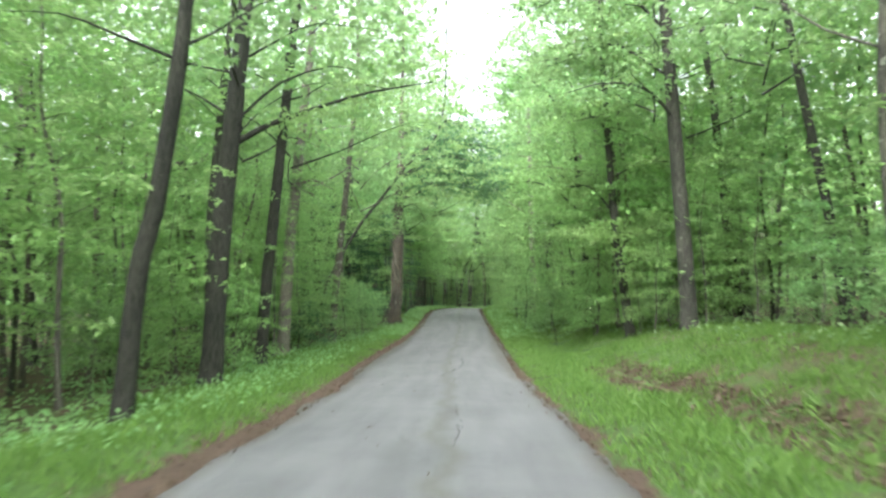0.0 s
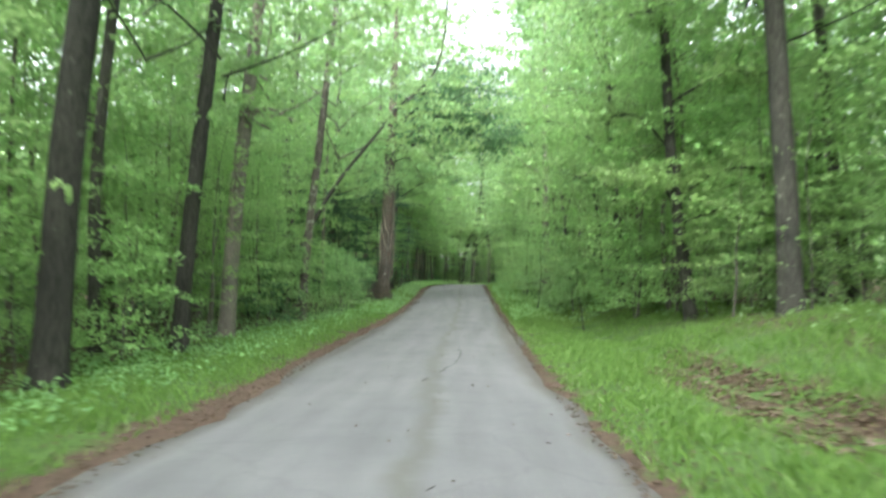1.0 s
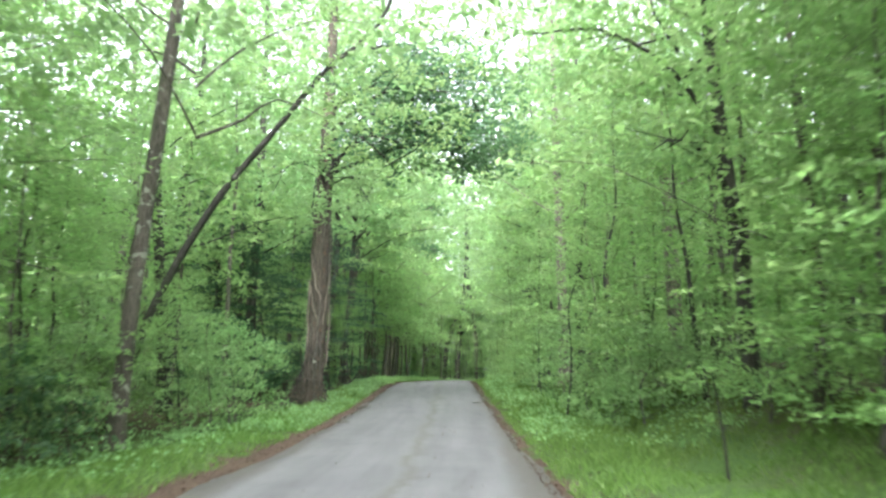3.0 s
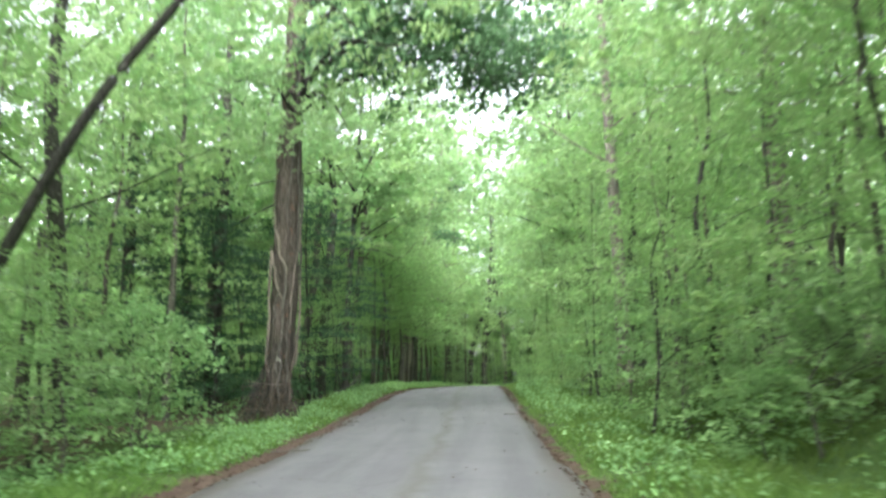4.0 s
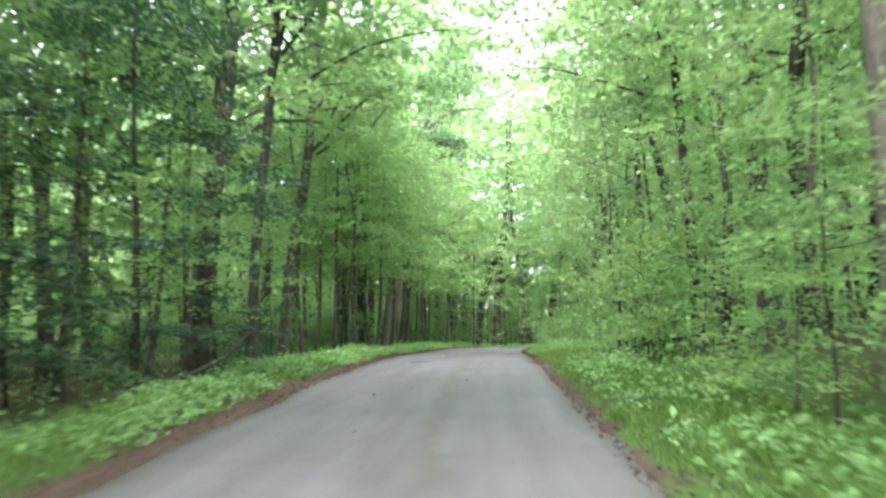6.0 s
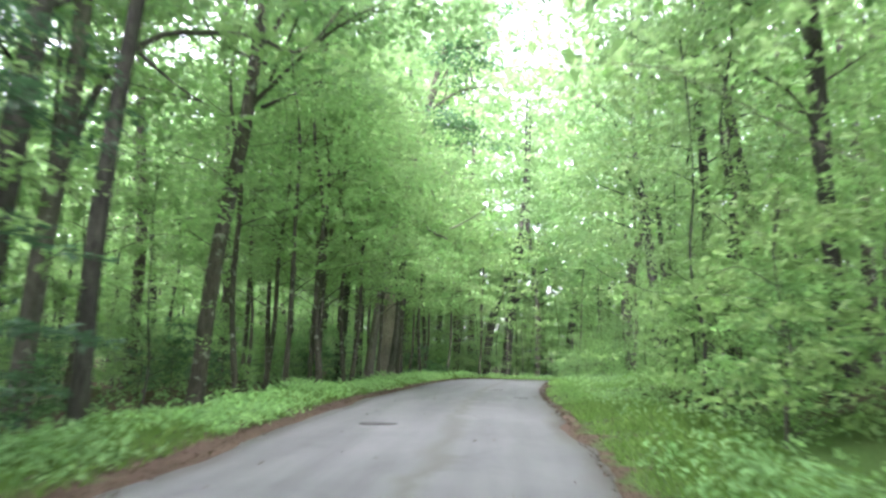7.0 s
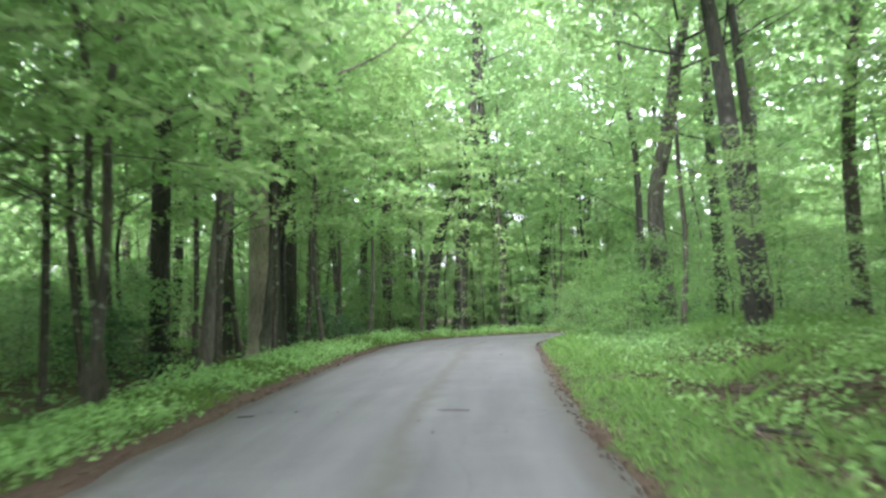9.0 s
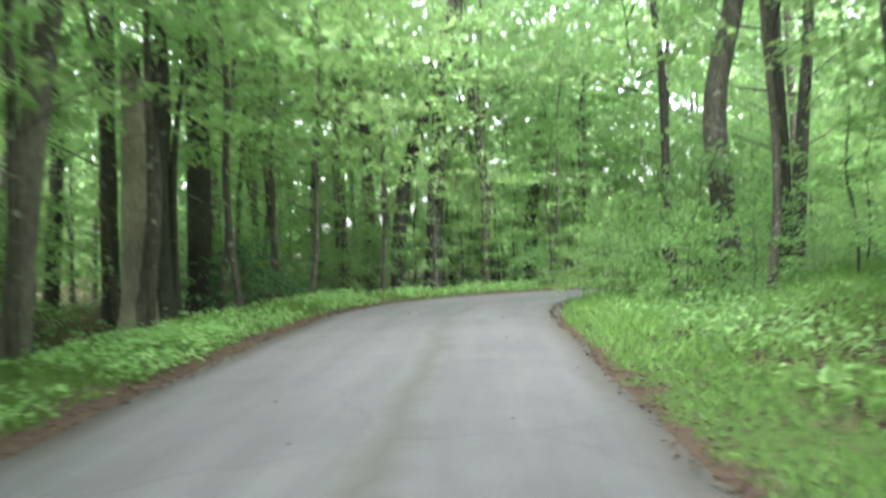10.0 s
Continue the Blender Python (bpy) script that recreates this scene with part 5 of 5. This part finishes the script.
tm, tn, tl = material("dark_tar")
tnz = add(tn, "TexNoise", Scale=25.0, Detail=4.0)
trp = ramp(tn, [(0.3, (0.03, 0.03, 0.032)), (0.7, (0.06, 0.06, 0.062))])
tl.new(tnz.outputs[0], trp.inputs[0])
TAR = rough_material("dark_tar", trp.outputs[0], 0.8, tnz.outputs[0], 0.3, 0.005, (tm, tn, tl))
tar_patch(-2.05, 64.8, 0.5, 0.36, 5, 1)
tar_patch(-0.62, 78.75, 0.36, 0.09, -8, 2)
tar_patch(-0.02, 73.8, 0.3, 0.1, 4, 3)
tar_patch(-2.95, 78.8, 0.18, 0.06, 10, 4)


def road_crack(points, wide, seed):
    """A broken, ragged dark crack along the asphalt."""
    rng = np.random.default_rng(seed)
    p = curve_points([(a, b, 0) for a, b in points], 14)[:, :2] + rng.normal(0, 0.025, (14 * (len(points) - 1) + 1, 2))
    base = p[0].copy()
    ob = new("road_crack")
    ob.location = (base[0], base[1], 0)
    for a, b in zip(p[:-1], p[1:]):
        if rng.random() < 0.45:
            continue
        way = (b - a) / np.linalg.norm(b - a)
        w = np.array([way[1], -way[0]]) * wide * rng.uniform(0.4, 1.4)
        ring = []
        for q in (a - w * 0.3, (a + b) / 2 - w, b - w * 0.3, b + w * 0.3, (a + b) / 2 + w * 0.8, a + w * 0.3):
            f = 1 - (2 * (q[0] - np.interp(q[1], line[:257, 1], line[:257, 0])) / np.interp(q[1], line[:257, 1], line[:257, 2])) ** 2
            ring.append((q[0] - base[0], q[1] - base[1], float(np.interp(q[1], line[:257, 1], line[:257, 3])) + 0.035 * f + 0.011))
        part("crack_stretch", shape("crack_stretch", ring + [(q[0], q[1], q[2] - 0.02) for q in ring], [tuple(range(6))] + [(k, k + 6, (k + 1) % 6 + 6, (k + 1) % 6) for k in range(6)], TAR), ob)
    tagged(ob, "ragged dark crack running along the asphalt", "road crack", "cracks in the lane")


road_crack([(-0.8, 19.2), (-0.55, 21.2), (-0.36, 22.8), (-0.3, 25.0), (-0.42, 27.5)], 0.018, 1)
road_crack([(-0.25, 8.0), (-0.18, 10.5), (-0.3, 13.0)], 0.013, 2)


def paper_scrap():
    """A crumpled white scrap on the bank."""
    rng = np.random.default_rng(4)
    gx, gy = np.meshgrid(np.linspace(-0.055, 0.055, 6), np.linspace(-0.035, 0.035, 5))
    top = np.stack([gx.ravel(), gy.ravel(), 0.02 + np.abs(rng.normal(0, 0.012, 30))], 1)
    idx = np.arange(30).reshape(5, 6)
    f = np.stack([idx[:-1, :-1], idx[:-1, 1:], idx[1:, 1:], idx[1:, :-1]], -1).reshape(-1, 4)
    verts = np.concatenate([top, top - [0, 0, 0.004]])
    ob = new("paper_scrap", shape("paper_scrap", verts, np.concatenate([f, f[:, ::-1] + 30]), PAPER))
    ob.location = (1.52, 77.6, ground_z(1.52, 77.6) + 0.02)
    tagged(ob, "crumpled scrap of white paper in the grass", "litter")


pm, pn, pl = material("white_paper")
pnz = add(pn, "TexNoise", Scale=40.0, Detail=3.0)
prp = ramp(pn, [(0.3, (0.62, 0.62, 0.6)), (0.7, (0.8, 0.8, 0.78))])
pl.new(pnz.outputs[0], prp.inputs[0])
PAPER = rough_material("white_paper", prp.outputs[0], 0.7, pnz.outputs[0], 0.3, 0.003, (pm, pn, pl))
paper_scrap()
